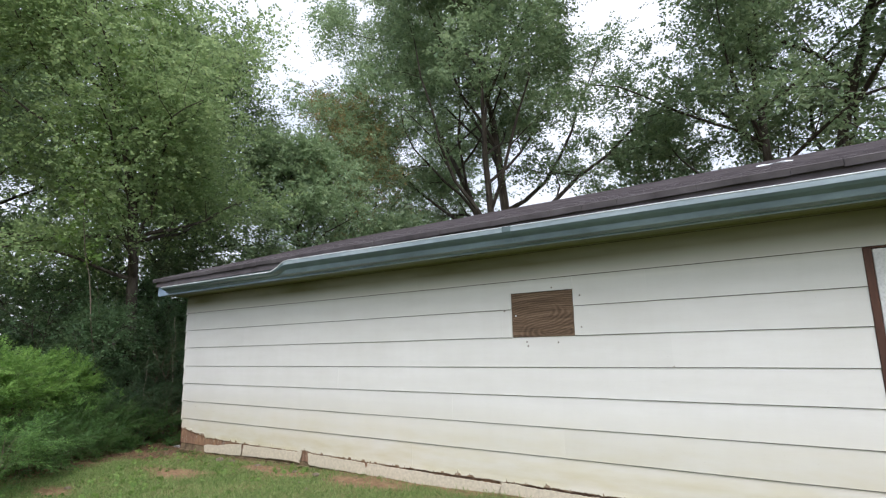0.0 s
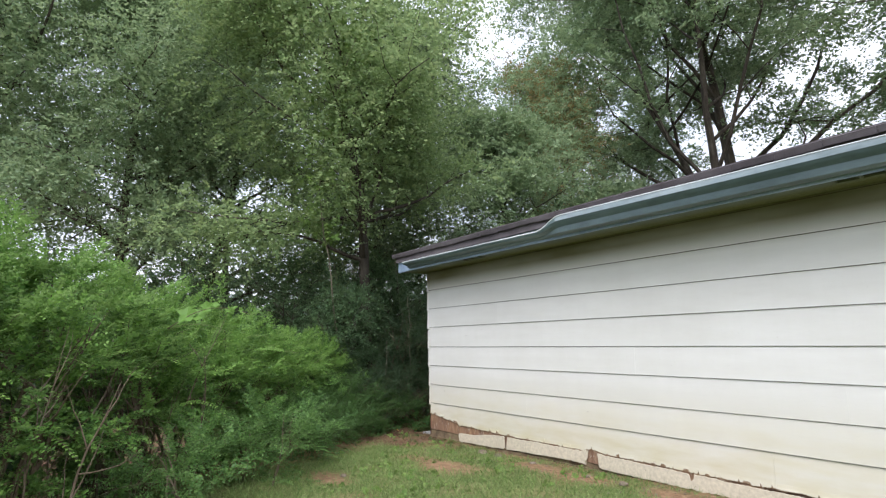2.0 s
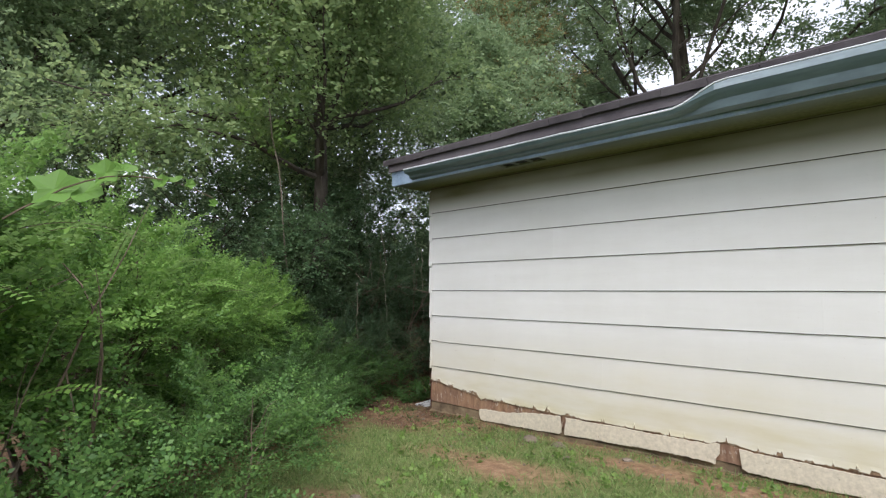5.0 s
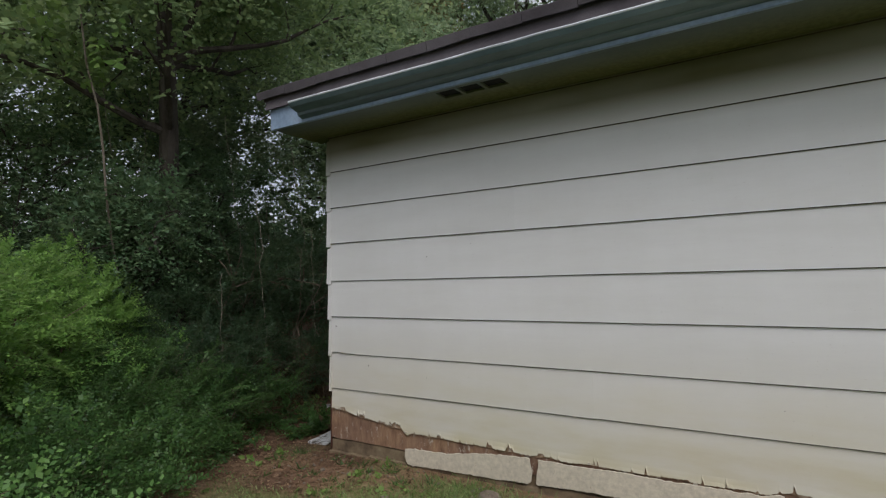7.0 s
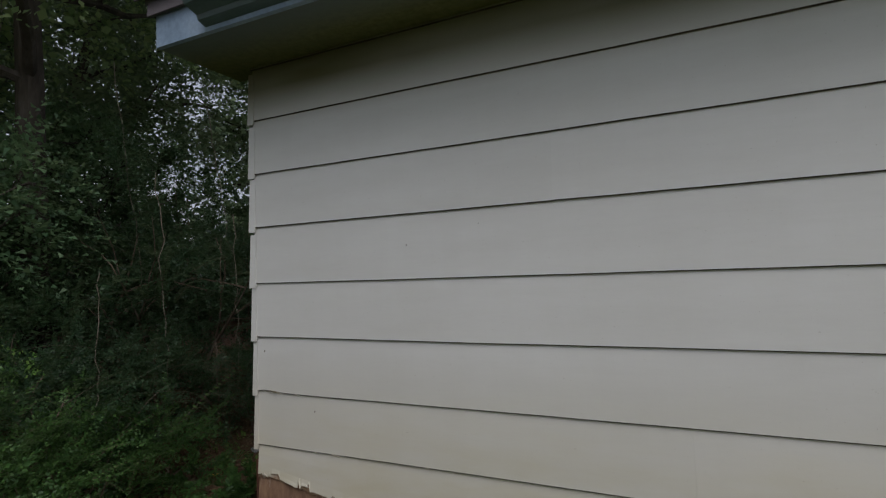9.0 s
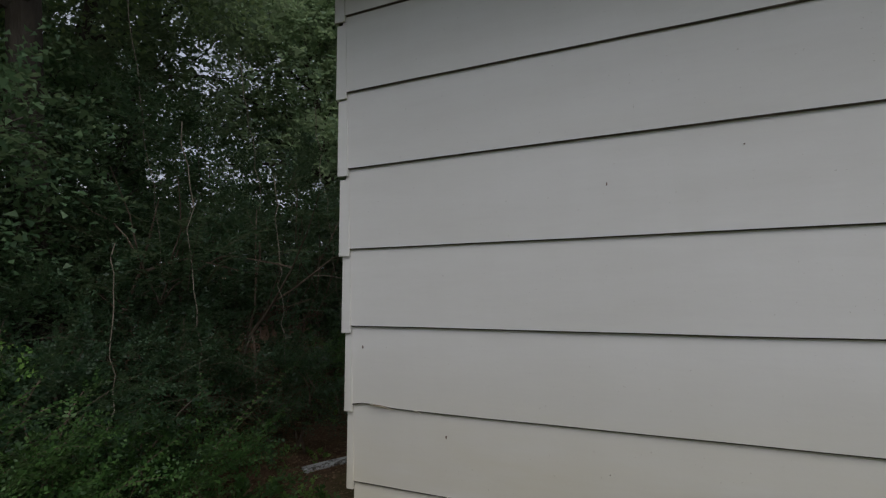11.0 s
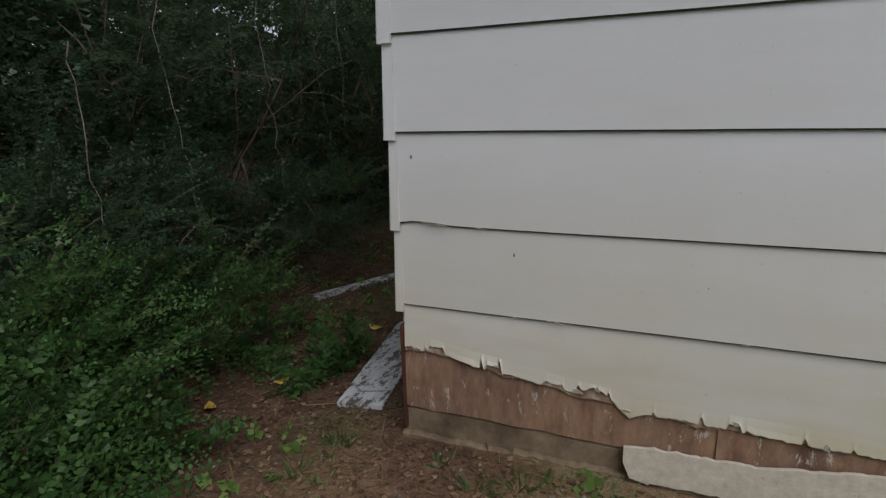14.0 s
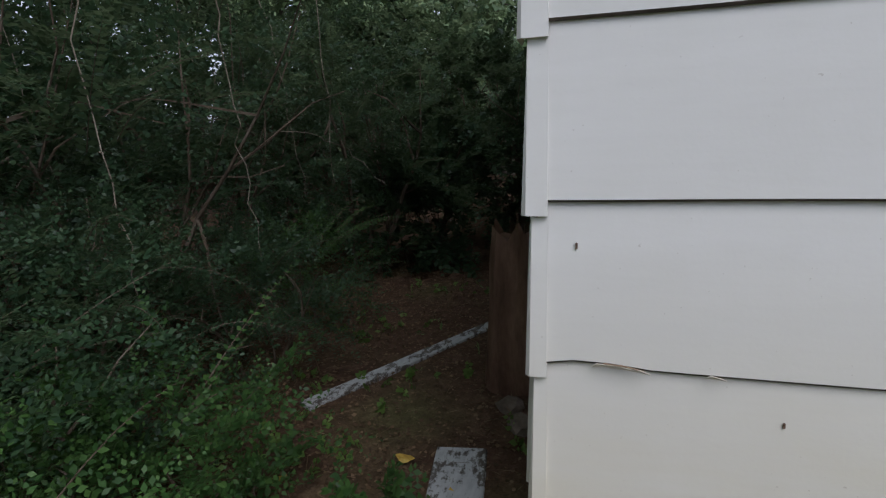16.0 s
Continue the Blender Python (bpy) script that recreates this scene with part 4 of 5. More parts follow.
def branch_path(rng, start, heading, length, steps, lift=0.0, jitter=0.12):
    p, d = np.array(start, float), unit(np.array(heading, float))
    pts = [p.copy()]
    for _ in range(steps):
        d = unit(d + rng.normal(0, jitter, 3) + np.array([0, 0, lift]))
        p = p + d * length / steps
        pts.append(p.copy())
    return np.array(pts)


def tree(name, base, height, radius, crown_low, trunk_r, mat, leaves, label, seed, leaf=0.09, limbs=26, lean=(0, 0), clump=0.45, m=9, forks=1, profile=0.5, twig=0.45, bark=None, keep=None, second=None, kind="lobed", rise=(0.15, 0.8)):
    """A tapered trunk with limbs and sub-branches, and leafy twigs in clumps at their ends."""
    rng = np.random.default_rng(seed)
    thing = empty(name, base)
    tagged(thing, label, "tree")
    wood = bmesh.new()
    stems = []
    for f in range(forks):
        a = 2 * math.pi * f / forks + rng.uniform(0, 2)
        out = 0.0 if forks == 1 else 0.16
        pts = branch_path(rng, (0, 0, -0.15), (lean[0] + out * math.cos(a), lean[1] + out * math.sin(a), 1), height * (0.97 - 0.1 * f), 14, 0.05, 0.05)
        r = [trunk_r * (1 - 0.9 * (k / 14) ** 0.8) * (1.25 if k == 0 else 1) * (0.8 if f else 1) for k in range(15)]
        tube(wood, pts, r, 9)
        stems.append((pts, r))
    centres, ways = [], []
    for i in range(limbs):
        pts, r = stems[i % forks]
        h = crown_low * 0.75 + (height * 0.95 - crown_low * 0.75) * ((i + rng.uniform(0, 0.8)) / limbs)
        k = min(13, max(1, int(np.searchsorted(pts[:, 2], h))))
        start = pts[k]
        rel = (h - crown_low * 0.6) / (height - crown_low * 0.6)
        reach = radius * (math.sin(math.pi * min(1, max(0.08, rel)) ** profile) * 0.85 + 0.2) * rng.uniform(0.6, 1.1)
        az = i * 2.4 + rng.uniform(-0.5, 0.5)
        way = np.array([math.cos(az), math.sin(az), rng.uniform(*rise)])
        lp = branch_path(rng, start, way, reach, 7, 0.02, 0.16)
        lr = [max(0.008, min(r[k] * 0.55, 0.02 + reach * 0.012) * (1 - 0.85 * q / 7)) for q in range(8)]
        branches = bmesh.new()
        tube(branches, lp, lr, 6)
        for s in range(5):
            q = 2 + s
            sd = lp[q] - lp[q - 1]
            sway = unit(sd) + rng.normal(0, 0.7, 3) + np.array([0, 0, 0.15])
            sp = branch_path(rng, lp[q], sway, reach * rng.uniform(0.22, 0.42), 4, 0.0, 0.25)
            tube(branches, sp, [max(0.004, lr[q] * 0.5 * (1 - 0.8 * w / 4)) for w in range(5)], 4)
            for w in (2, 3, 4):
                centres.append(sp[w])
                ways.append(sp[w] - sp[w - 1])
        centres.append(lp[-1])
        ways.append(lp[-1] - lp[-2])
        part("limb", branches, bark or BARK, thing)
    part("trunk", wood, bark or BARK, thing)
    centres, ways = np.array(centres), unit(np.array(ways))
    per = max(1, int(leaves / m / len(centres)))
    o = np.repeat(centres, per, axis=0)
    w = np.repeat(ways, per, axis=0)
    off = rng.normal(0, 1, o.shape) * clump * rng.uniform(0.3, 1.1, (len(o), 1)) * np.array([1, 1, 0.6])
    o = o + off
    if keep is not None:
        ok = np.array([keep(p[0] + base[0], p[1] + base[1], p[2] + base[2]) for p in o])
        o, w, off = o[ok], w[ok], off[ok]
    d = unit(w * 0.6 + unit(off) * 0.8 + rng.normal(0, 0.5, o.shape) + np.array([0, 0, -0.1]))
    if second is None:
        new("crown", leaf_mesh("crown", *sprays(rng, o, d, twig, m, leaf, 0.34, 0.35, tumble=0.45), mat, kind=kind)).parent = thing
    else:
        pick = rng.uniform(0, 1, len(o)) < second[1]
        new("crown", leaf_mesh("crown", *sprays(rng, o[~pick], d[~pick], twig, m, leaf, 0.34, 0.35, tumble=0.45), mat, kind=kind)).parent = thing
        new("crown", leaf_mesh("crown", *sprays(rng, o[pick], d[pick], twig, m, leaf, 0.34, 0.35, tumble=0.45), second[0], kind=kind)).parent = thing
    return thing


def arching_shoots(rng, thing, size, count, leaf, mat):
    """Long bowed shoots with paired leaves that stand clear of a bush."""
    nodes = 20
    t = np.arange(nodes) / (nodes - 1)
    places, along, across = [], [], []
    for _ in range(count):
        a = rng.uniform(0, 2 * math.pi)
        out = np.array([math.cos(a), math.sin(a), 0.0])
        start = out * np.array([size[0], size[1], 0]) * rng.uniform(0.35, 0.75) + np.array([0, 0, size[2] * rng.uniform(0.3, 0.8)])
        L, rise, sag = rng.uniform(0.3, 0.6), rng.uniform(0.3, 1.1), rng.uniform(0.2, 0.7)
        pts = start + L * (t[:, None] * (out + np.array([0, 0, rise])) - np.array([0, 0, sag]) * t[:, None] ** 2)
        tip = Vector(pts[-1]) + thing.matrix_basis.translation
        if tip.x > -0.5 and tip.y > -0.85 * tip.x - 1.35:          # keeps off the walked strip of lawn
            continue
        wood = bmesh.new()
        tube(wood, pts[::3], [0.0024 * (1 - 0.12 * k) for k in range(7)], 4)
        part("shoot", wood, TWIG, thing)
        d = unit(np.gradient(pts, axis=0))
        side = unit(np.cross(d, np.array([0, 0, 1.0]) + rng.normal(0, 0.3, 3)))
        for sign in (1, -1):
            w = unit(d * 0.6 + side * sign + rng.normal(0, 0.12, d.shape))
            size_of = (leaf * rng.uniform(0.8, 1.2, nodes) * (1.1 - 0.6 * t))[:, None]
            places.append(pts)
            along.append(w * size_of)
            across.append(unit(np.cross(w, np.cross(d, side))) * size_of * 0.3)
    if not places:
        return
    new("shoot_leaves", leaf_mesh("shoot_leaves", np.concatenate(places), np.concatenate(along), np.concatenate(across), mat)).parent = thing


def bush(name, base, size, leaves, mat, label, seed, leaf=0.035, twig=0.28, stems=9, tips=None, m=12, category="bush", shell=0.55, upright=0.5, width=0.3, leggy=0.0, shoots=0):
    """A bush: woody stems from one root, and leafy twigs through an uneven rounded body. size: half-widths and height. leggy: how bare it is low down."""
    rng = np.random.default_rng(seed)
    thing = empty(name, base)
    tagged(thing, label, category)
    for s in range(stems):
        wood = bmesh.new()
        a = rng.uniform(0, 2 * math.pi)
        st = (0.35 * size[0] * rng.uniform(-1, 1), 0.35 * size[1] * rng.uniform(-1, 1), -0.05)
        pts = branch_path(rng, st, (0.5 * math.cos(a) * size[0] / size[2], 0.5 * math.sin(a) * size[1] / size[2], 1), size[2] * rng.uniform(0.7, 0.95), 7, 0.03, 0.14)
        r0 = rng.uniform(0.006, 0.018) * (0.5 + 0.5 * size[2])
        tube(wood, pts, [r0 * (1 - 0.88 * k / 7) for k in range(8)], 5)
        for q in (3, 4, 5):
            sp = branch_path(rng, pts[q], rng.normal(0, 0.6, 3) + np.array([0, 0, 0.7]), size[2] * 0.3, 4, 0.02, 0.2)
            tube(wood, sp, [r0 * 0.45 * (1 - 0.7 * k / 4) for k in range(5)], 4)
        part("stem", wood, TWIG, thing)
    fan = 17                            # each spray: a main twig with side twigs in one plane
    nc = max(6, int(leaves / m / fan))
    d = unit(rng.normal(0, 1, (nc, 3)) + np.array([0, 0, 0.3]))
    rad = rng.uniform(shell ** 3, 1, (nc, 1)) ** (1 / 3)
    lump = np.array([0.82 + 0.52 * noise.noise(Vector((x * 2.4 + seed, y * 2.4, z * 2.4))) + 0.34 * noise.noise(Vector((x * 5.5, y * 5.5 + seed, z * 5.5))) for x, y, z in d])[:, None]
    o = d * rad * lump * np.array([size[0], size[1], size[2] * 0.52]) + np.array([0, 0, size[2] * 0.5])
    if leggy:
        share = 1 - leggy * np.clip((0.62 - o[:, 2] / size[2] + 0.2 * lump[:, 0] - 0.17) / 0.3, 0, 1)
        stay = rng.uniform(0, 1, nc) < share
        d, rad, o, nc = d[stay], rad[stay], o[stay], int(stay.sum())
    lead = unit(d * np.array([1, 1, 0.8]) + np.array([0, 0, upright]) + rng.normal(0, 0.35, d.shape))
    flank = unit(np.cross(lead, rng.normal(0, 0.4, d.shape) + np.array([0, 0, 1.0])))
    reach = twig * rng.uniform(0.7, 1.5, (nc, 1, 1))
    s = ((np.arange(fan) + 0.5) / fan).reshape(1, fan, 1)
    sign = np.where(np.arange(fan) % 2 == 0, 1.0, -1.0).reshape(1, fan, 1)
    o = o[:, None, :] + lead[:, None, :] * reach * (s - 0.35) + np.array([0, 0, -0.22]) * reach * s * s + rng.normal(0, 0.012, (nc, fan, 3))
    way = lead[:, None, :] * (0.55 + 0.5 * s) + flank[:, None, :] * sign * (1.05 - 0.75 * s) + rng.normal(0, 0.16, (nc, fan, 3))
    o, way = o.reshape(-1, 3), unit(way.reshape(-1, 3))
    o[:, 2] = np.maximum(o[:, 2], 0.03)
    d, rad = np.repeat(d, fan, axis=0), np.repeat(rad, fan, axis=0)
    n = len(o)
    twig = twig * 0.55
    if tips:
        hi = np.repeat((d[::fan, 2] > 0.1 + rng.normal(0, 0.28, nc)) & (rad[::fan, 0] > 0.8), fan)
        new("foliage", leaf_mesh("foliage", *sprays(rng, o[~hi], way[~hi], twig, m, leaf, width, 0.15), mat)).parent = thing
        if hi.any():
            ob = new("new_growth", leaf_mesh("new_growth", *sprays(rng, o[hi], way[hi], twig, m, leaf, width, 0.1), tips))
            ob.parent = thing
            tagged(ob, "bright green new growth")
    else:
        new("foliage", leaf_mesh("foliage", *sprays(rng, o, way, twig, m, leaf, width, 0.2), mat)).parent = thing
    if shoots:
        arching_shoots(rng, thing, size, shoots, leaf * 1.25, tips or mat)
    return thing


def at(x, y, dz=0.0):
    return (x, y, ground_z(x, y) + dz)


# privet hedge along the yard
HEDGE = (((3.35, -5.75), 0.75, 2.25), ((2.45, -4.95), 0.72, 2.12), ((1.45, -4.15), 0.72, 1.95), ((0.5, -3.35), 0.72, 1.75), ((-0.4, -2.6), 0.72, 1.68), ((-1.3, -1.75), 0.72, 1.58), ((-2.1, -0.95), 0.7, 1.45))
for k, ((x, y), r, h) in enumerate(HEDGE):
    bush("privet_bush", at(x, y), (r, r, h), 56000 if 0 < k < 5 else 34000, PRIVET, "tall green privet hedge bush with brown stems" if k < 3 else "rounded green privet hedge bush", 100 + k, 0.035, 0.27, 16 if k < 4 else 11, PRIVET_TIP, 10, shell=0.66, upright=0.3, leggy=(0.32, 0.32, 0.3, 0.26, 0.2, 0.15, 0.1)[k], shoots=26)["group"] = "privet hedge"
# shrubs nearer the trees get darker leaf colours, which hold the canopy's shade
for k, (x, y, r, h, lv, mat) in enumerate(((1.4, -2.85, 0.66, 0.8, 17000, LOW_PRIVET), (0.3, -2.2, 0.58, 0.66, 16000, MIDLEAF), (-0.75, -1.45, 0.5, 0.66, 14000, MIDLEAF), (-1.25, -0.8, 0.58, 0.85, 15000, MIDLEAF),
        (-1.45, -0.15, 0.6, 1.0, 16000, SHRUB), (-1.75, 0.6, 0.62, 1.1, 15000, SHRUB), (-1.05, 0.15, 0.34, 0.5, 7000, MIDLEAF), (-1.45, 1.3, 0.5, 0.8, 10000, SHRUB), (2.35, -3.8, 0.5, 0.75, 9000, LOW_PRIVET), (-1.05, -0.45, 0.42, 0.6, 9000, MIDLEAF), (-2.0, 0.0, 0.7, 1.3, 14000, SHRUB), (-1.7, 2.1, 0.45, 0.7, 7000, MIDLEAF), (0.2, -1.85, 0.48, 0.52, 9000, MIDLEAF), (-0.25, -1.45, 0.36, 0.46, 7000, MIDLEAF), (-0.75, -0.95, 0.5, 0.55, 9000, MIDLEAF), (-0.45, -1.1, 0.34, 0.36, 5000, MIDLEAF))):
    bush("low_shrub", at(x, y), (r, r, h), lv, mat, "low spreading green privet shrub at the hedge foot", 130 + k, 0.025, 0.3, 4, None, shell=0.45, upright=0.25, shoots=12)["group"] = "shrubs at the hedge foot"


def bare_stems(base, seed):
    """A leggy old privet: bare brown stems that fork and bow outwards."""
    rng = np.random.default_rng(seed)
    thing = empty("leggy_privet", base)
    tagged(thing, "old privet with bare forked brown stems in the hedge", "bush", "privet hedge")
    for s in range(5):
        a = rng.uniform(0, 2 * math.pi)
        bm = bmesh.new()
        pts = branch_path(rng, (0.1 * math.cos(a), 0.1 * math.sin(a), -0.05), (0.35 * math.cos(a), 0.35 * math.sin(a), 1), rng.uniform(1.1, 1.6), 9, 0.06, 0.15)
        r0 = rng.uniform(0.008, 0.015)
        tube(bm, pts, [r0 * (1 - 0.88 * k / 9) for k in range(10)], 7)
        for q in (3, 4, 5, 6, 7):
            sp = branch_path(rng, pts[q], rng.normal(0, 0.4, 3) + np.array([0, 0, 0.9]), 0.4, 5, 0.08, 0.1)
            tube(bm, sp, [r0 * 0.4 * (1 - 0.8 * k / 5) for k in range(6)], 5)
        part("stem", bm, TWIG, thing)


bare_stems(at(2.86, -4.6), 3)
bare_stems(at(1.6, -3.9), 6)
for k, (x, y, r, h) in enumerate(((-0.86, 0.35, 0.15, 0.2), (-0.64, -0.45, 0.11, 0.12), (-0.95, -0.35, 0.2, 0.3), (-0.45, 0.32, 0.09, 0.1))):
    bush("weed_clump", at(x, y), (r, r, h), 1100 if k < 3 else 400, MIDLEAF, "green weedy clump on the leaf litter", 160 + k, 0.034, 0.2, 4, None, shell=0.2, upright=0.4, category="weed")["group"] = "weed clumps"
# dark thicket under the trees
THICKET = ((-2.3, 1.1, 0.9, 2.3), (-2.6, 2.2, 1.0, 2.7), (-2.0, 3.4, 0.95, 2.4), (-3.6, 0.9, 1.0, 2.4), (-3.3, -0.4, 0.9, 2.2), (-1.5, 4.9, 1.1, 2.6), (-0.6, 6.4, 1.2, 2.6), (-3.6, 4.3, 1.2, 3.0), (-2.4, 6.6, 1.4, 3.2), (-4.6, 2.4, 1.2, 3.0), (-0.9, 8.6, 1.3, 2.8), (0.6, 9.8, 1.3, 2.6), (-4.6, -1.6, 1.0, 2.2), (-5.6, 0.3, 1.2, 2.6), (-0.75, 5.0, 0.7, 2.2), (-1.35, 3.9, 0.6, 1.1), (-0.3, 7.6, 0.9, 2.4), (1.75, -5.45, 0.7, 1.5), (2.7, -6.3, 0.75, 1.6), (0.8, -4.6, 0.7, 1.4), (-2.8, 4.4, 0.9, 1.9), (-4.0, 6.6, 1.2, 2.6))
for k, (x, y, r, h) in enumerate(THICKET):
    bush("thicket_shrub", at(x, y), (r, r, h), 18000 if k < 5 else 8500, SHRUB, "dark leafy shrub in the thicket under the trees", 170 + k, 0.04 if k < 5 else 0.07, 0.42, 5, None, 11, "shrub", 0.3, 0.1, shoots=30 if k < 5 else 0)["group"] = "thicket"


def clear_of_house(x, y, z):
    return not (x > -0.35 and y > -0.9 and z < 4.6) and not (x > -1.5 and y < 0.2 and z < 2.6)


tree("broadleaf_tree", at(-2.95, 0.55), 11.5, 3.3, 3.3, 0.15, TREE_LEAF, 130000, "slender tree with yellow-green leaves beside the house", 7, 0.088, 52, (0.01, 0.0), 0.42, 9, 1, 0.55, 0.45, keep=clear_of_house, kind="pointed")
tree("broadleaf_tree", at(-6.6, -3.4), 11, 3.6, 3.0, 0.17, OAK_LEAF, 100000, "leafy tree behind the hedge", 8, 0.1, 36, (0, 0), 0.55, keep=clear_of_house)
tree("oak_tree", at(-9.5, -6.5), 14, 5.0, 3.4, 0.24, OAK_LEAF, 84000, "large dark oak behind the hedge", 9, 0.135, 34, (0, 0), 0.62, twig=0.6)
tree("oak_tree", at(-2.7, 16.7), 23, 10.8, 6.5, 0.36, OAK_LEAF, 180000, "tall spreading oak with open crown behind the house", 10, 0.2, 44, (0, 0), 0.5, 9, 3, 0.45, 0.7, rise=(0.5, 1.5))
tree("oak_tree", at(8.0, 19.5), 24, 9.0, 5.5, 0.34, OAK_LEAF, 125000, "tall dense oak behind the house", 11, 0.225, 42, (0, 0), 0.55, 9, 2, 0.5, 0.8, rise=(0.5, 1.5))
tree("oak_tree", at(15.5, 18.0), 23, 8.5, 5.5, 0.34, OAK_LEAF, 85000, "tall dense oak behind the house", 12, 0.22, 36, (0, 0), 0.58, 9, 2, 0.5, 0.8, rise=(0.5, 1.5))
tree("browning_tree", at(-7.4, 10.5), 12.5, 4.2, 3.0, 0.18, OAK_LEAF, 80000, "tree with some browning leaves near the top", 13, 0.11, 32, (0, 0), 0.5, second=(RUSTY_LEAF, 0.3))
WOODLAND = ((-8.2, 3.2, 12.5, 3.8, 3.6, 66000), (-10.5, -1.2, 13.5, 4.2, 3.2, 60000), (-12.5, 6.5, 14, 4.5, 3.4, 48000), (-5.2, 6.8, 9.5, 3.0, 3.0, 58000), (-9.8, 14.5, 14, 4.6, 3.2, 44000), (-1.2, 12.5, 6.2, 2.4, 1.8, 26000), (-14.5, -8.0, 14, 4.8, 3.2, 30000), (-16, 1.0, 15, 5, 3.2, 30000), (2.5, 22, 13, 4.6, 3.0, 30000), (-11, 22, 15, 5, 3.5, 26000), (-3.5, 10.3, 6.0, 2.2, 1.6, 26000))
for k, (x, y, h, r, low, n) in enumerate(WOODLAND):
    tree("woodland_tree", at(x, y), h, r, low, 0.13 + 0.004 * h, WOOD_LEAF if k in (0, 10) else OAK_LEAF, n, "dark green woodland tree", 30 + k, 0.14 if k < 6 else 0.21, 28, (0, 0), 0.45, 9, 1, 0.5, 0.5, keep=clear_of_house)["group"] = "woodland"
# young trees with feathery foliage between the hedge's end and the trunk
for k, (x, y, h, r) in enumerate(((-3.7, -1.0, 3.3, 1.15), (-4.4, 0.3, 3.9, 1.3), (-3.4, 1.5, 3.5, 1.1), (-2.75, -0.35, 2.5, 0.8), (-5.4, -2.2, 3.4, 1.3))):
    tree("sapling", at(x, y), h, r, 0.9, 0.03, UNDER_LEAF, 17000, "young tree with feathery dark green foliage under the wood's edge", 60 + k, 0.055, 26, (0, 0), 0.2, 11, 1, 0.6, 0.36, keep=clear_of_house)["group"] = "understorey"


def far_woods():
    """Far woods that close the view under the crowns."""
    rng = np.random.default_rng(77)
    n = 8500
    a = rng.uniform(radians(60), radians(205), n)
    d = rng.uniform(17, 34, n)
    z = rng.uniform(0, 1, n) ** 1.4 * 4.2
    o = np.stack([2 + d * np.cos(a), d * np.sin(a), z + 0.1], axis=1)
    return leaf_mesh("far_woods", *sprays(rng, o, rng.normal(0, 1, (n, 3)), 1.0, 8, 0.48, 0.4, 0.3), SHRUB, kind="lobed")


tagged(new("far_woods", far_woods()), "far dark woodland undergrowth", "woods", kind="stuff")


# climbing vine with large pale leaves on the slender tree
def climbing_vine():
    rng = np.random.default_rng(55)
    thing = empty("climbing_vine", at(-2.75, 0.2))
    tagged(thing, "climbing vine with large pale green leaves on the tree", "vine")
    pts = branch_path(rng, (0, 0, 0), (-0.02, -0.06, 1), 9.5, 24, 0.05, 0.09)
    bm = bmesh.new()
    tube(bm, pts, [0.012 * (1 - 0.03 * k) for k in range(25)], 5)
    part("stem", bm, VINE, thing)
    c = np.repeat(pts[9:], 16, axis=0) + rng.normal(0, 0.22, (16 * 16, 3))
    new("foliage", leaf_mesh("foliage", *sprays(rng, c, rng.normal(0, 0.6, c.shape) + np.array([0.3, -0.5, -0.2]), 0.35, 8, 0.085, 0.42, 0.5), BROADLEAF)).parent = thing


climbing_vine()


# hanging vines
def vine(start, end, sag, seed, r=0.0034):
    rng = np.random.default_rng(seed)
    a, b = np.array(start, float), np.array(end, float)
    n = 14
    pts = []
    for k in range(n + 1):
        t = k / n
        p = a + (b - a) * t
        p[2] -= sag * math.sin(math.pi * t)
        p[:2] += rng.normal(0, 0.012, 2)
        pts.append(p)
    bm = bmesh.new()
    tube(bm, [p - a for p in pts], [r * (1 - 0.5 * k / n) for k in range(n + 1)], 5)
    ob = part("hanging_vine", bm, VINE)
    ob.location = start
    tagged(ob, "thin pale dry vine hanging from the branches", "vine", "hanging vines")


for k, (s, e, g) in enumerate((((-2.1, 1.55, 3.1), (-2.0, 1.75, 1.5), 0.0), ((-2.5, 0.9, 3.4), (-2.35, 1.1, 1.1), 0.1), ((-1.75, 0.75, 2.3), (-1.35, 0.55, 0.6), 0.1), ((-1.5, 1.3, 2.0), (-1.25, 1.1, 0.75), 0.05),
        ((-2.9, -0.3, 3.6), (-2.3, -0.2, 0.9), 0.2), ((-1.35, 1.9, 2.6), (-1.2, 1.75, 1.0), 0.0), ((-3.0, 0.3, 4.2), (-2.7, -0.1, 1.5), 0.1), ((-2.2, 2.6, 3.0), (-1.7, 2.3, 0.9), 0.1), ((-1.6, 0.2, 1.5), (-1.3, 0.0, 0.35), 0.0), ((-1.45, 1.6, 1.3), (-1.0, 1.9, 1.0), -0.1))):
    vine(s, e, g, 300 + k)


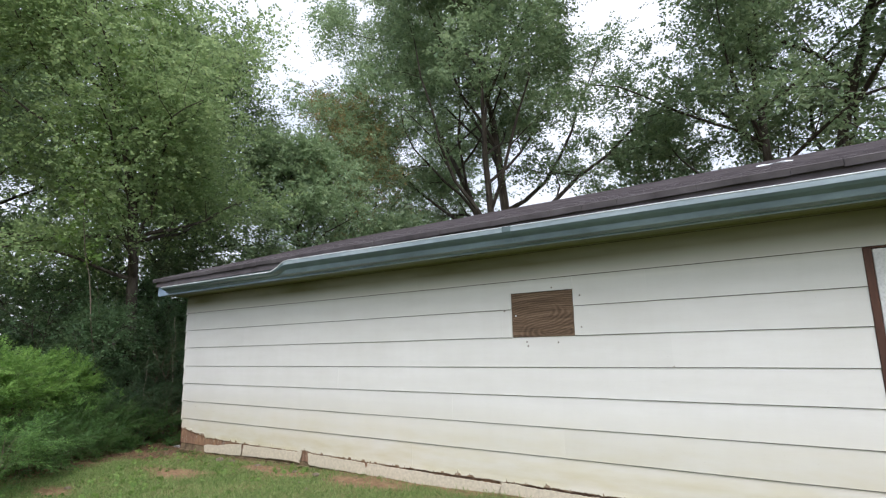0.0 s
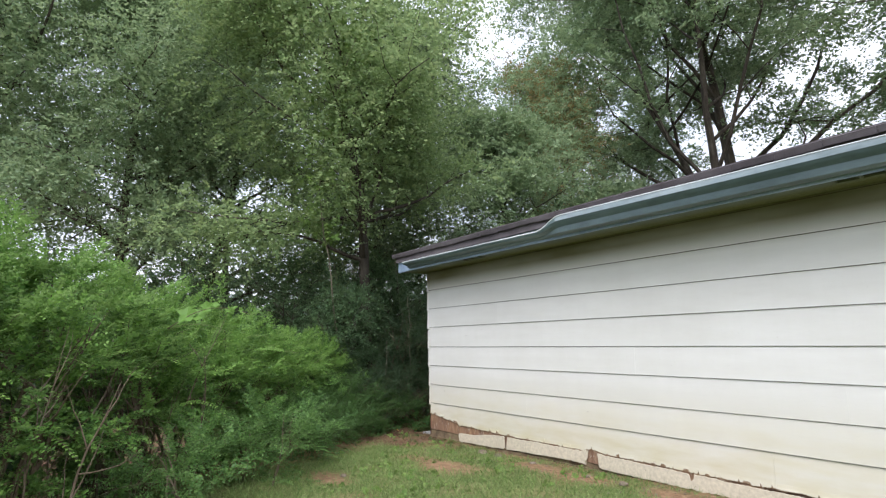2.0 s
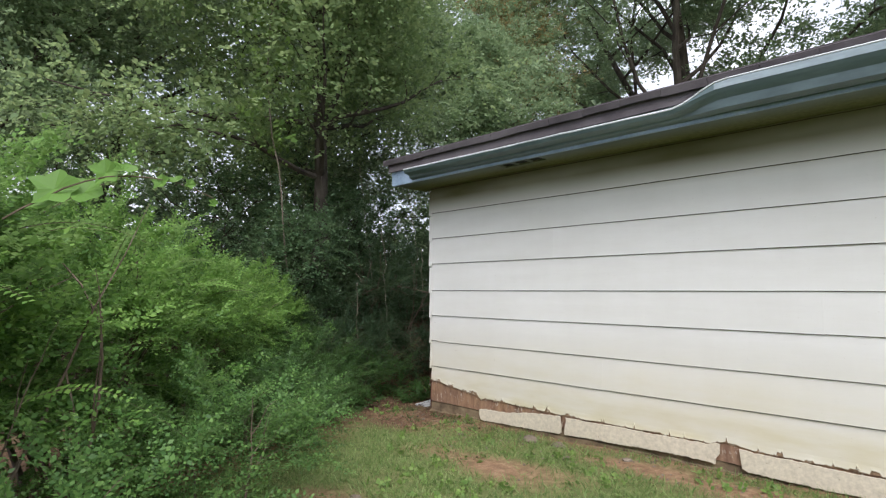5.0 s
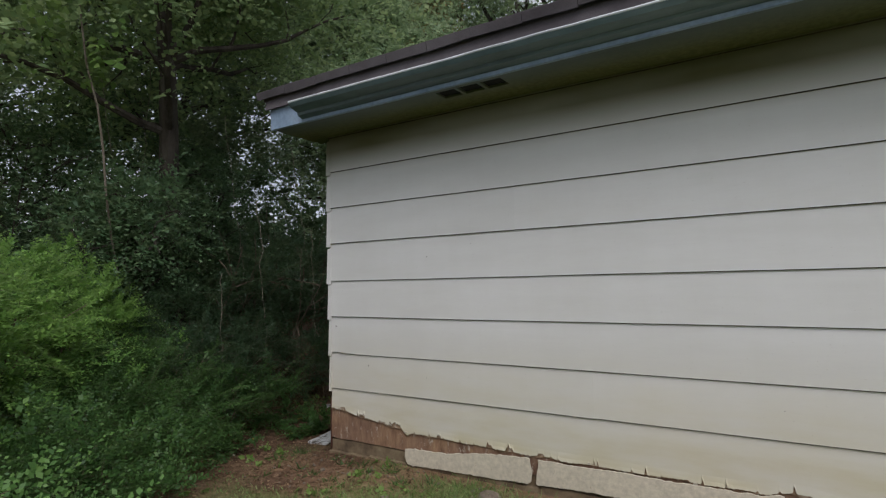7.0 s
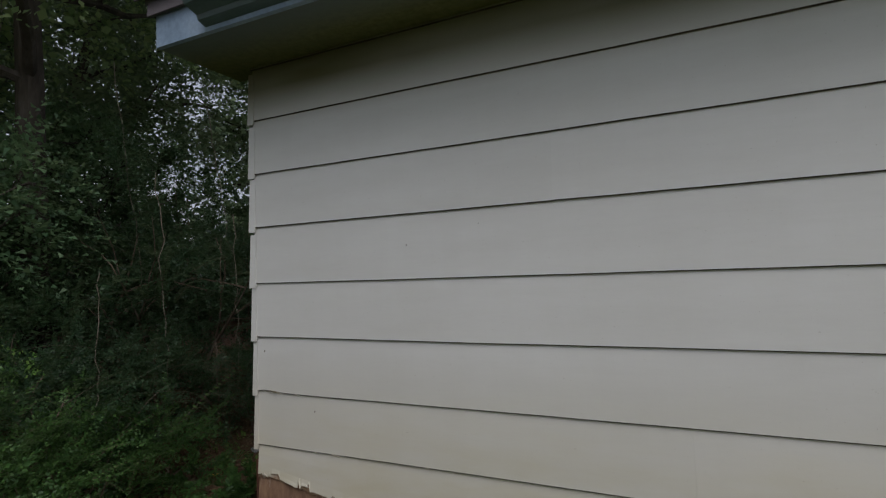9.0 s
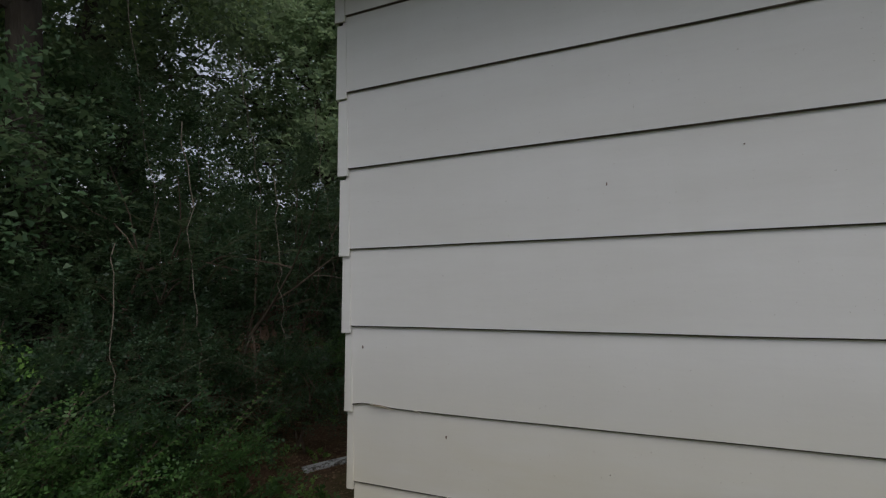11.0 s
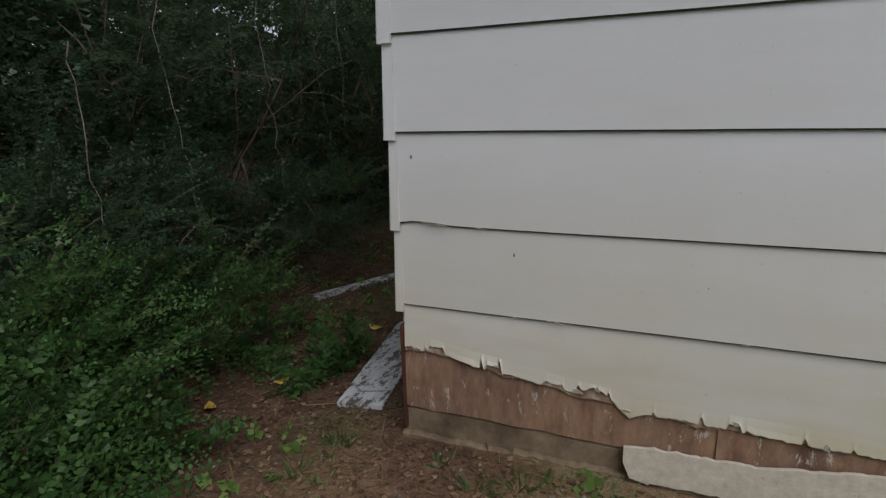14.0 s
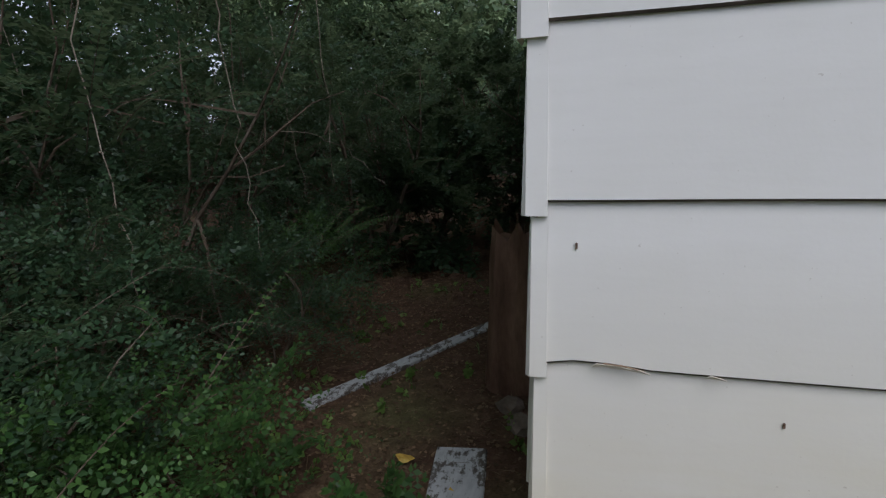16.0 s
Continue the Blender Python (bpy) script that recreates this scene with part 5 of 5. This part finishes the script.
# grapevine tendril with large leaves on the hedge
def big_leaf_vine(base, seed):
    rng = np.random.default_rng(seed)
    thing = empty("grapevine_shoot", base)
    tagged(thing, "grapevine shoot with large pale green leaves on the hedge", "vine")
    pts = branch_path(rng, (0, 0, -0.12), (0.45, 0.62, 0.5), 0.7, 10, -0.06, 0.1)
    bm = bmesh.new()
    tube(bm, pts, [0.004 * (1 - 0.06 * k) for k in range(11)], 5)
    part("shoot", bm, TWIG, thing)
    for k in range(2, 11):
        s = (0.10, 0.13, 0.11, 0.085, 0.07, 0.055, 0.045, 0.035, 0.03)[k - 2]
        lobes = bmesh.new()
        ring = []
        for q in range(20):
            a = 2 * math.pi * q / 20
            rr = s * 0.55 * (1 + 0.16 * math.cos(5 * a)) * (0.75 if q in (9, 10, 11) else 1)
            ring.append(lobes.verts.new((rr * math.cos(a), rr * math.sin(a), 0.12 * rr * math.sin(3 * a))))
        mid = lobes.verts.new((0, 0, -0.015))
        for q in range(20):
            lobes.faces.new((mid, ring[q], ring[(q + 1) % 20]))
        ob = part("leaf", lobes, PRIVET_TIP, thing)
        ob.matrix_basis = Matrix.Translation(pts[k] + rng.normal(0, 0.02, 3)) @ Euler((radians(50), 0, radians(60))).to_matrix().to_4x4() @ Euler(rng.uniform(-0.5, 0.5, 3)).to_matrix().to_4x4()


big_leaf_vine((2.03, -3.9, 1.76), 5)


# ---- ground cover ----
def lawn():
    rng = np.random.default_rng(21)
    n = 185000
    p = np.stack([-0.9 + rng.uniform(0, 1, n) ** 1.12 * 12.4, -rng.uniform(0, 1, n) ** 1.2 * 7.6, np.zeros(n)], axis=1)
    keep, z = [], []
    for x, y, _ in p:
        t = turf_amount(x, y)
        ok = rng.uniform() < (t * 0.95 + 0.02) * min(1.0, (11.5 - x) / 2.5, (7.6 + y) / 2.5)
        keep.append(ok)
        z.append(ground_z(x, y) if ok else 0)
    p[:, 2] = z
    p = p[np.array(keep)]
    n = len(p)
    h = rng.uniform(0.025, 0.075, (n, 1)) * np.clip(0.4 + 0.5 * p[:, :1], 0.4, 1)
    way = unit(rng.normal(0, 0.55, (n, 3)) * np.array([1, 1, 0.2]) + np.array([0, 0, 0.75]))
    across = unit(np.cross(way, rng.normal(0, 1, (n, 3)))) * rng.uniform(0.002, 0.0044, (n, 1))
    return leaf_mesh("grass", p, way * h, across, GRASS, kind="blade")


tagged(new("grass", lawn()), "short patchy green lawn grass", "grass", kind="stuff")


def litter(name, n, area, size, mat, seed, lift=0.012, wide=0.4, flat=0.25):
    rng = np.random.default_rng(seed)
    x0, x1, y0, y1 = area
    p = np.stack([rng.uniform(x0, x1, n), rng.uniform(y0, y1, n), np.zeros(n)], axis=1)
    p = np.array([q for q in p if not (q[0] > -0.02 and q[1] > -0.04) and rng.uniform() > turf_amount(q[0], q[1]) * 0.95 + max(0.0, (-q[1] - 0.75) * 1.4)])
    p[:, 2] = [ground_z(x, y) + lift * rng.uniform(0.3, 1) for x, y, _ in p]
    n = len(p)
    way = unit(rng.normal(0, 1, (n, 3)) * np.array([1, 1, flat]))
    across = unit(np.cross(way, np.array([0, 0, 1.0]) + rng.normal(0, 0.3, (n, 3))))
    s = size * rng.uniform(0.5, 1.3, (n, 1))
    return leaf_mesh(name, p, way * s, across * s * wide, mat)


tagged(new("leaf_litter", litter("leaf_litter", 44000, (-2.6, 1.6, -1.8, 4.5), 0.02, BROWN_LEAF, 31)), "dry brown leaf litter on bare soil", "leaf litter", kind="stuff")
tagged(new("straw_litter", litter("straw_litter", 12000, (-2.2, 3.0, -1.2, 4.5), 0.07, STRAW, 32, 0.012, 0.014, 0.12)), "dry straw and pine needles on bare soil", "straw", kind="stuff")

tagged(new("twig_litter", litter("twig_litter", 700, (-2.4, 1.4, -1.6, 4.0), 0.2, BROWN_LEAF, 33, 0.03, 0.012, 0.12)), "thin dead twigs on the leaf litter", "twigs", kind="stuff")


def weeds():
    rng = np.random.default_rng(41)
    n = 2400
    p = np.stack([rng.uniform(-2.4, 3.6, n), rng.uniform(-2.6, 3.2, n), np.zeros(n)], axis=1)
    p = np.array([q for q in p if not (q[0] > -0.05 and q[1] > -0.06) and noise.noise(Vector((q[0] * 2.1, q[1] * 2.1, 4))) > 0.05])
    p[:, 2] = [ground_z(x, y) for x, y, _ in p]
    up = unit(rng.normal(0, 0.6, p.shape) + np.array([0, 0, 0.7]))
    return leaf_mesh("weeds", *sprays(rng, p, up, 0.09, 7, 0.035, 0.42, 0.3), BROADLEAF)


tagged(new("weeds", weeds()), "small green weeds on the bare soil", "weeds", kind="stuff")


# ---- loose things by the corner ----
def plank(name, p0, p1, width, thick, mat, label, z0, z1, seed):
    """A weathered board between two ground points, with worn, uneven ends."""
    a, b = Vector((*p0, 0)), Vector((*p1, 0))
    d = (b - a).normalized()
    s = Vector((-d.y, d.x, 0))
    L = (b - a).length
    secs = []
    n = 24
    for k in range(n + 1):
        t = k / n
        c = a + d * (L * t) - a
        z = z0 + (z1 - z0) * t - z0
        w = width * 0.5 + 0.003 * wobble(t * 5, seed, 3)
        e = 0.006 * wobble(t * 9, seed + 1, 2)
        sk = 0.012 * (1 if k in (0, n) else 0)
        secs.append([c + s * (w - sk * 0.3) + Vector((0, 0, z)), c + s * w + Vector((0, 0, z + thick - 0.004)), c + s * (w - 0.004) + Vector((0, 0, z + thick + e * 0.3)), c - s * (w - 0.004) + Vector((0, 0, z + thick - e * 0.3)), c - s * w + Vector((0, 0, z + thick - 0.004)), c - s * w + Vector((0, 0, z))])
    ob = part(name, loft(secs), mat)
    ob.location = (p0[0], p0[1], z0)
    return tagged(ob, label, "board")


plank("weathered_board", (-0.21, 0.10), (-0.325, 0.87), 0.185, 0.022, GREY_WOOD, "short grey weathered board with flaking paint on the soil", ground_z(-0.235, 0.1) - 0.004, ground_z(-0.345, 0.87) + 0.012, 3)
plank("timber", (-1.08, 1.06), (-0.42, 2.38), 0.085, 0.04, GREY_WOOD, "long grey weathered timber lying on leaf litter", ground_z(-1.08, 1.06) - 0.02, ground_z(-0.42, 2.38) - 0.03, 4)


def broken_post(base):
    rng = random.Random(6)
    secs = []
    n = 14
    for k in range(10):
        t = k / 9
        ring = []
        for q in range(n):
            a = 2 * math.pi * q / n
            r = 0.12 * (1.12 - 0.2 * t) * (1 + 0.10 * noise.noise(Vector((math.cos(a) * 2, math.sin(a) * 2, t * 3))))
            top = 0.72 + 0.13 * noise.noise(Vector((math.cos(a) * 1.8, math.sin(a) * 1.8, 7)))
            ring.append((r * math.cos(a) + 0.02 * t, r * math.sin(a), -0.05 + (top + 0.05) * t))
        secs.append(ring)
    ob = part("broken_post", loft(secs), STUMP)
    ob.location = base
    tagged(ob, "rotting red-brown broken wooden post beside the wall", "post")


broken_post(at(-0.225, 1.48))


def stone(x, y, r, seed):
    bm = bmesh.new()
    bmesh.ops.create_icosphere(bm, subdivisions=2, radius=r)
    for v in bm.verts:
        k = 1 + 0.35 * noise.noise(v.co * (1.5 / r) + Vector((seed * 3.1, 0, 0)))
        v.co = Vector((v.co.x * k * 1.25, v.co.y * k, v.co.z * k * 0.6))
    ob = part("stone", bm, STONE)
    ob.matrix_basis = pose(x, y, ground_z(x, y) + r * 0.22, 0, 0, seed * 50)
    tagged(ob, "small pale rough stone half sunk in the soil", "stone", "stones by the wall")


for k, (x, y, r) in enumerate(((-0.20, 1.24, 0.055), (-0.14, 1.10, 0.06), (1.52, -0.24, 0.06), (1.78, -0.21, 0.045), (2.05, -0.5, 0.03), (0.3, -0.35, 0.018), (1.0, -0.55, 0.022), (2.4, -0.25, 0.03), (3.2, -0.3, 0.025), (3.65, -0.35, 0.04), (1.62, -2.15, 0.03))):
    stone(x, y, r, k + 1)
for k, (x, y) in enumerate(((-0.517, 0.784), (-0.62, 0.16), (-0.75, -0.1), (-0.9, 0.55), (-0.3, 0.6))):
    bm = bmesh.new()
    ring = [bm.verts.new((0.03 * math.cos(a) * (1.3 if abs(math.cos(a)) > 0.9 else 1), 0.022 * math.sin(a), 0.006 * math.cos(2 * a))) for a in (2 * math.pi * q / 12 for q in range(12))]
    bm.faces.new(ring)
    ob = part("fallen_leaf", bm, YELLOW_LEAF)
    ob.matrix_basis = pose(x, y, ground_z(x, y) + 0.02, 8, 5, 70 * k)
    tagged(ob, "yellow fallen leaf on the soil", "leaf", "fallen yellow leaves")


def grass_tuft(x, y, seed, blades=26, h=0.06):
    """A small tuft of coarse grass on the bare soil."""
    rng = np.random.default_rng(seed)
    foot = rng.normal(0, 0.02, (blades, 3)) * np.array([1, 1, 0])
    way = unit(foot * 22 + rng.normal(0, 0.3, (blades, 3)) + np.array([0, 0, 0.55]))
    across = unit(np.cross(way, rng.normal(0, 1, (blades, 3)))) * rng.uniform(0.0025, 0.0055, (blades, 1))
    ob = new("grass_tuft", leaf_mesh("grass_tuft", foot, way * h * rng.uniform(0.6, 1.5, (blades, 1)), across, MIDLEAF, kind="blade"))
    ob.location = (x, y, ground_z(x, y) - 0.004)
    tagged(ob, "small tuft of coarse green grass on bare soil", "grass", "grass tufts by the wall")


for k, (x, y) in enumerate(((0.22, -0.13), (0.36, -0.2), (0.47, -0.16), (0.62, -0.26), (0.75, -0.17), (0.15, -0.4), (0.3, -0.46), (-0.16, -0.12), (-0.2, -0.3), (0.02, -0.62), (0.95, -0.32), (1.1, -0.22), (0.5, -0.5))):
    grass_tuft(x, y, 700 + k, 20 + 4 * (k % 4), 0.045 + 0.008 * (k % 3))


def pebbles():
    """Small stones and crumbs of old mortar strewn along the wall's foot."""
    rng = np.random.default_rng(61)
    verts, faces = [], []
    for _ in range(260):
        x, y = rng.uniform(-0.7, 4.2), -0.05 - abs(rng.normal(0, 0.38))
        r = rng.uniform(0.004, 0.013)
        c = np.array([x, y, ground_z(x, y) + 0.4 * r])
        b = len(verts)
        for d in ((1, 0, 0), (0, 1, 0), (-1, 0, 0), (0, -1, 0), (0, 0, 0.7), (0, 0, -0.7)):
            verts.append(c + r * np.array(d) * rng.uniform(0.7, 1.35, 3) + rng.normal(0, 0.12 * r, 3))
        faces += [(b + i, b + (i + 1) % 4, b + 4) for i in range(4)] + [(b + (i + 1) % 4, b + i, b + 5) for i in range(4)]
    return mesh_from("pebbles", verts, faces, STONE)


tagged(new("pebbles", pebbles()), "small pale stones and mortar crumbs on the soil", "pebbles", kind="stuff")
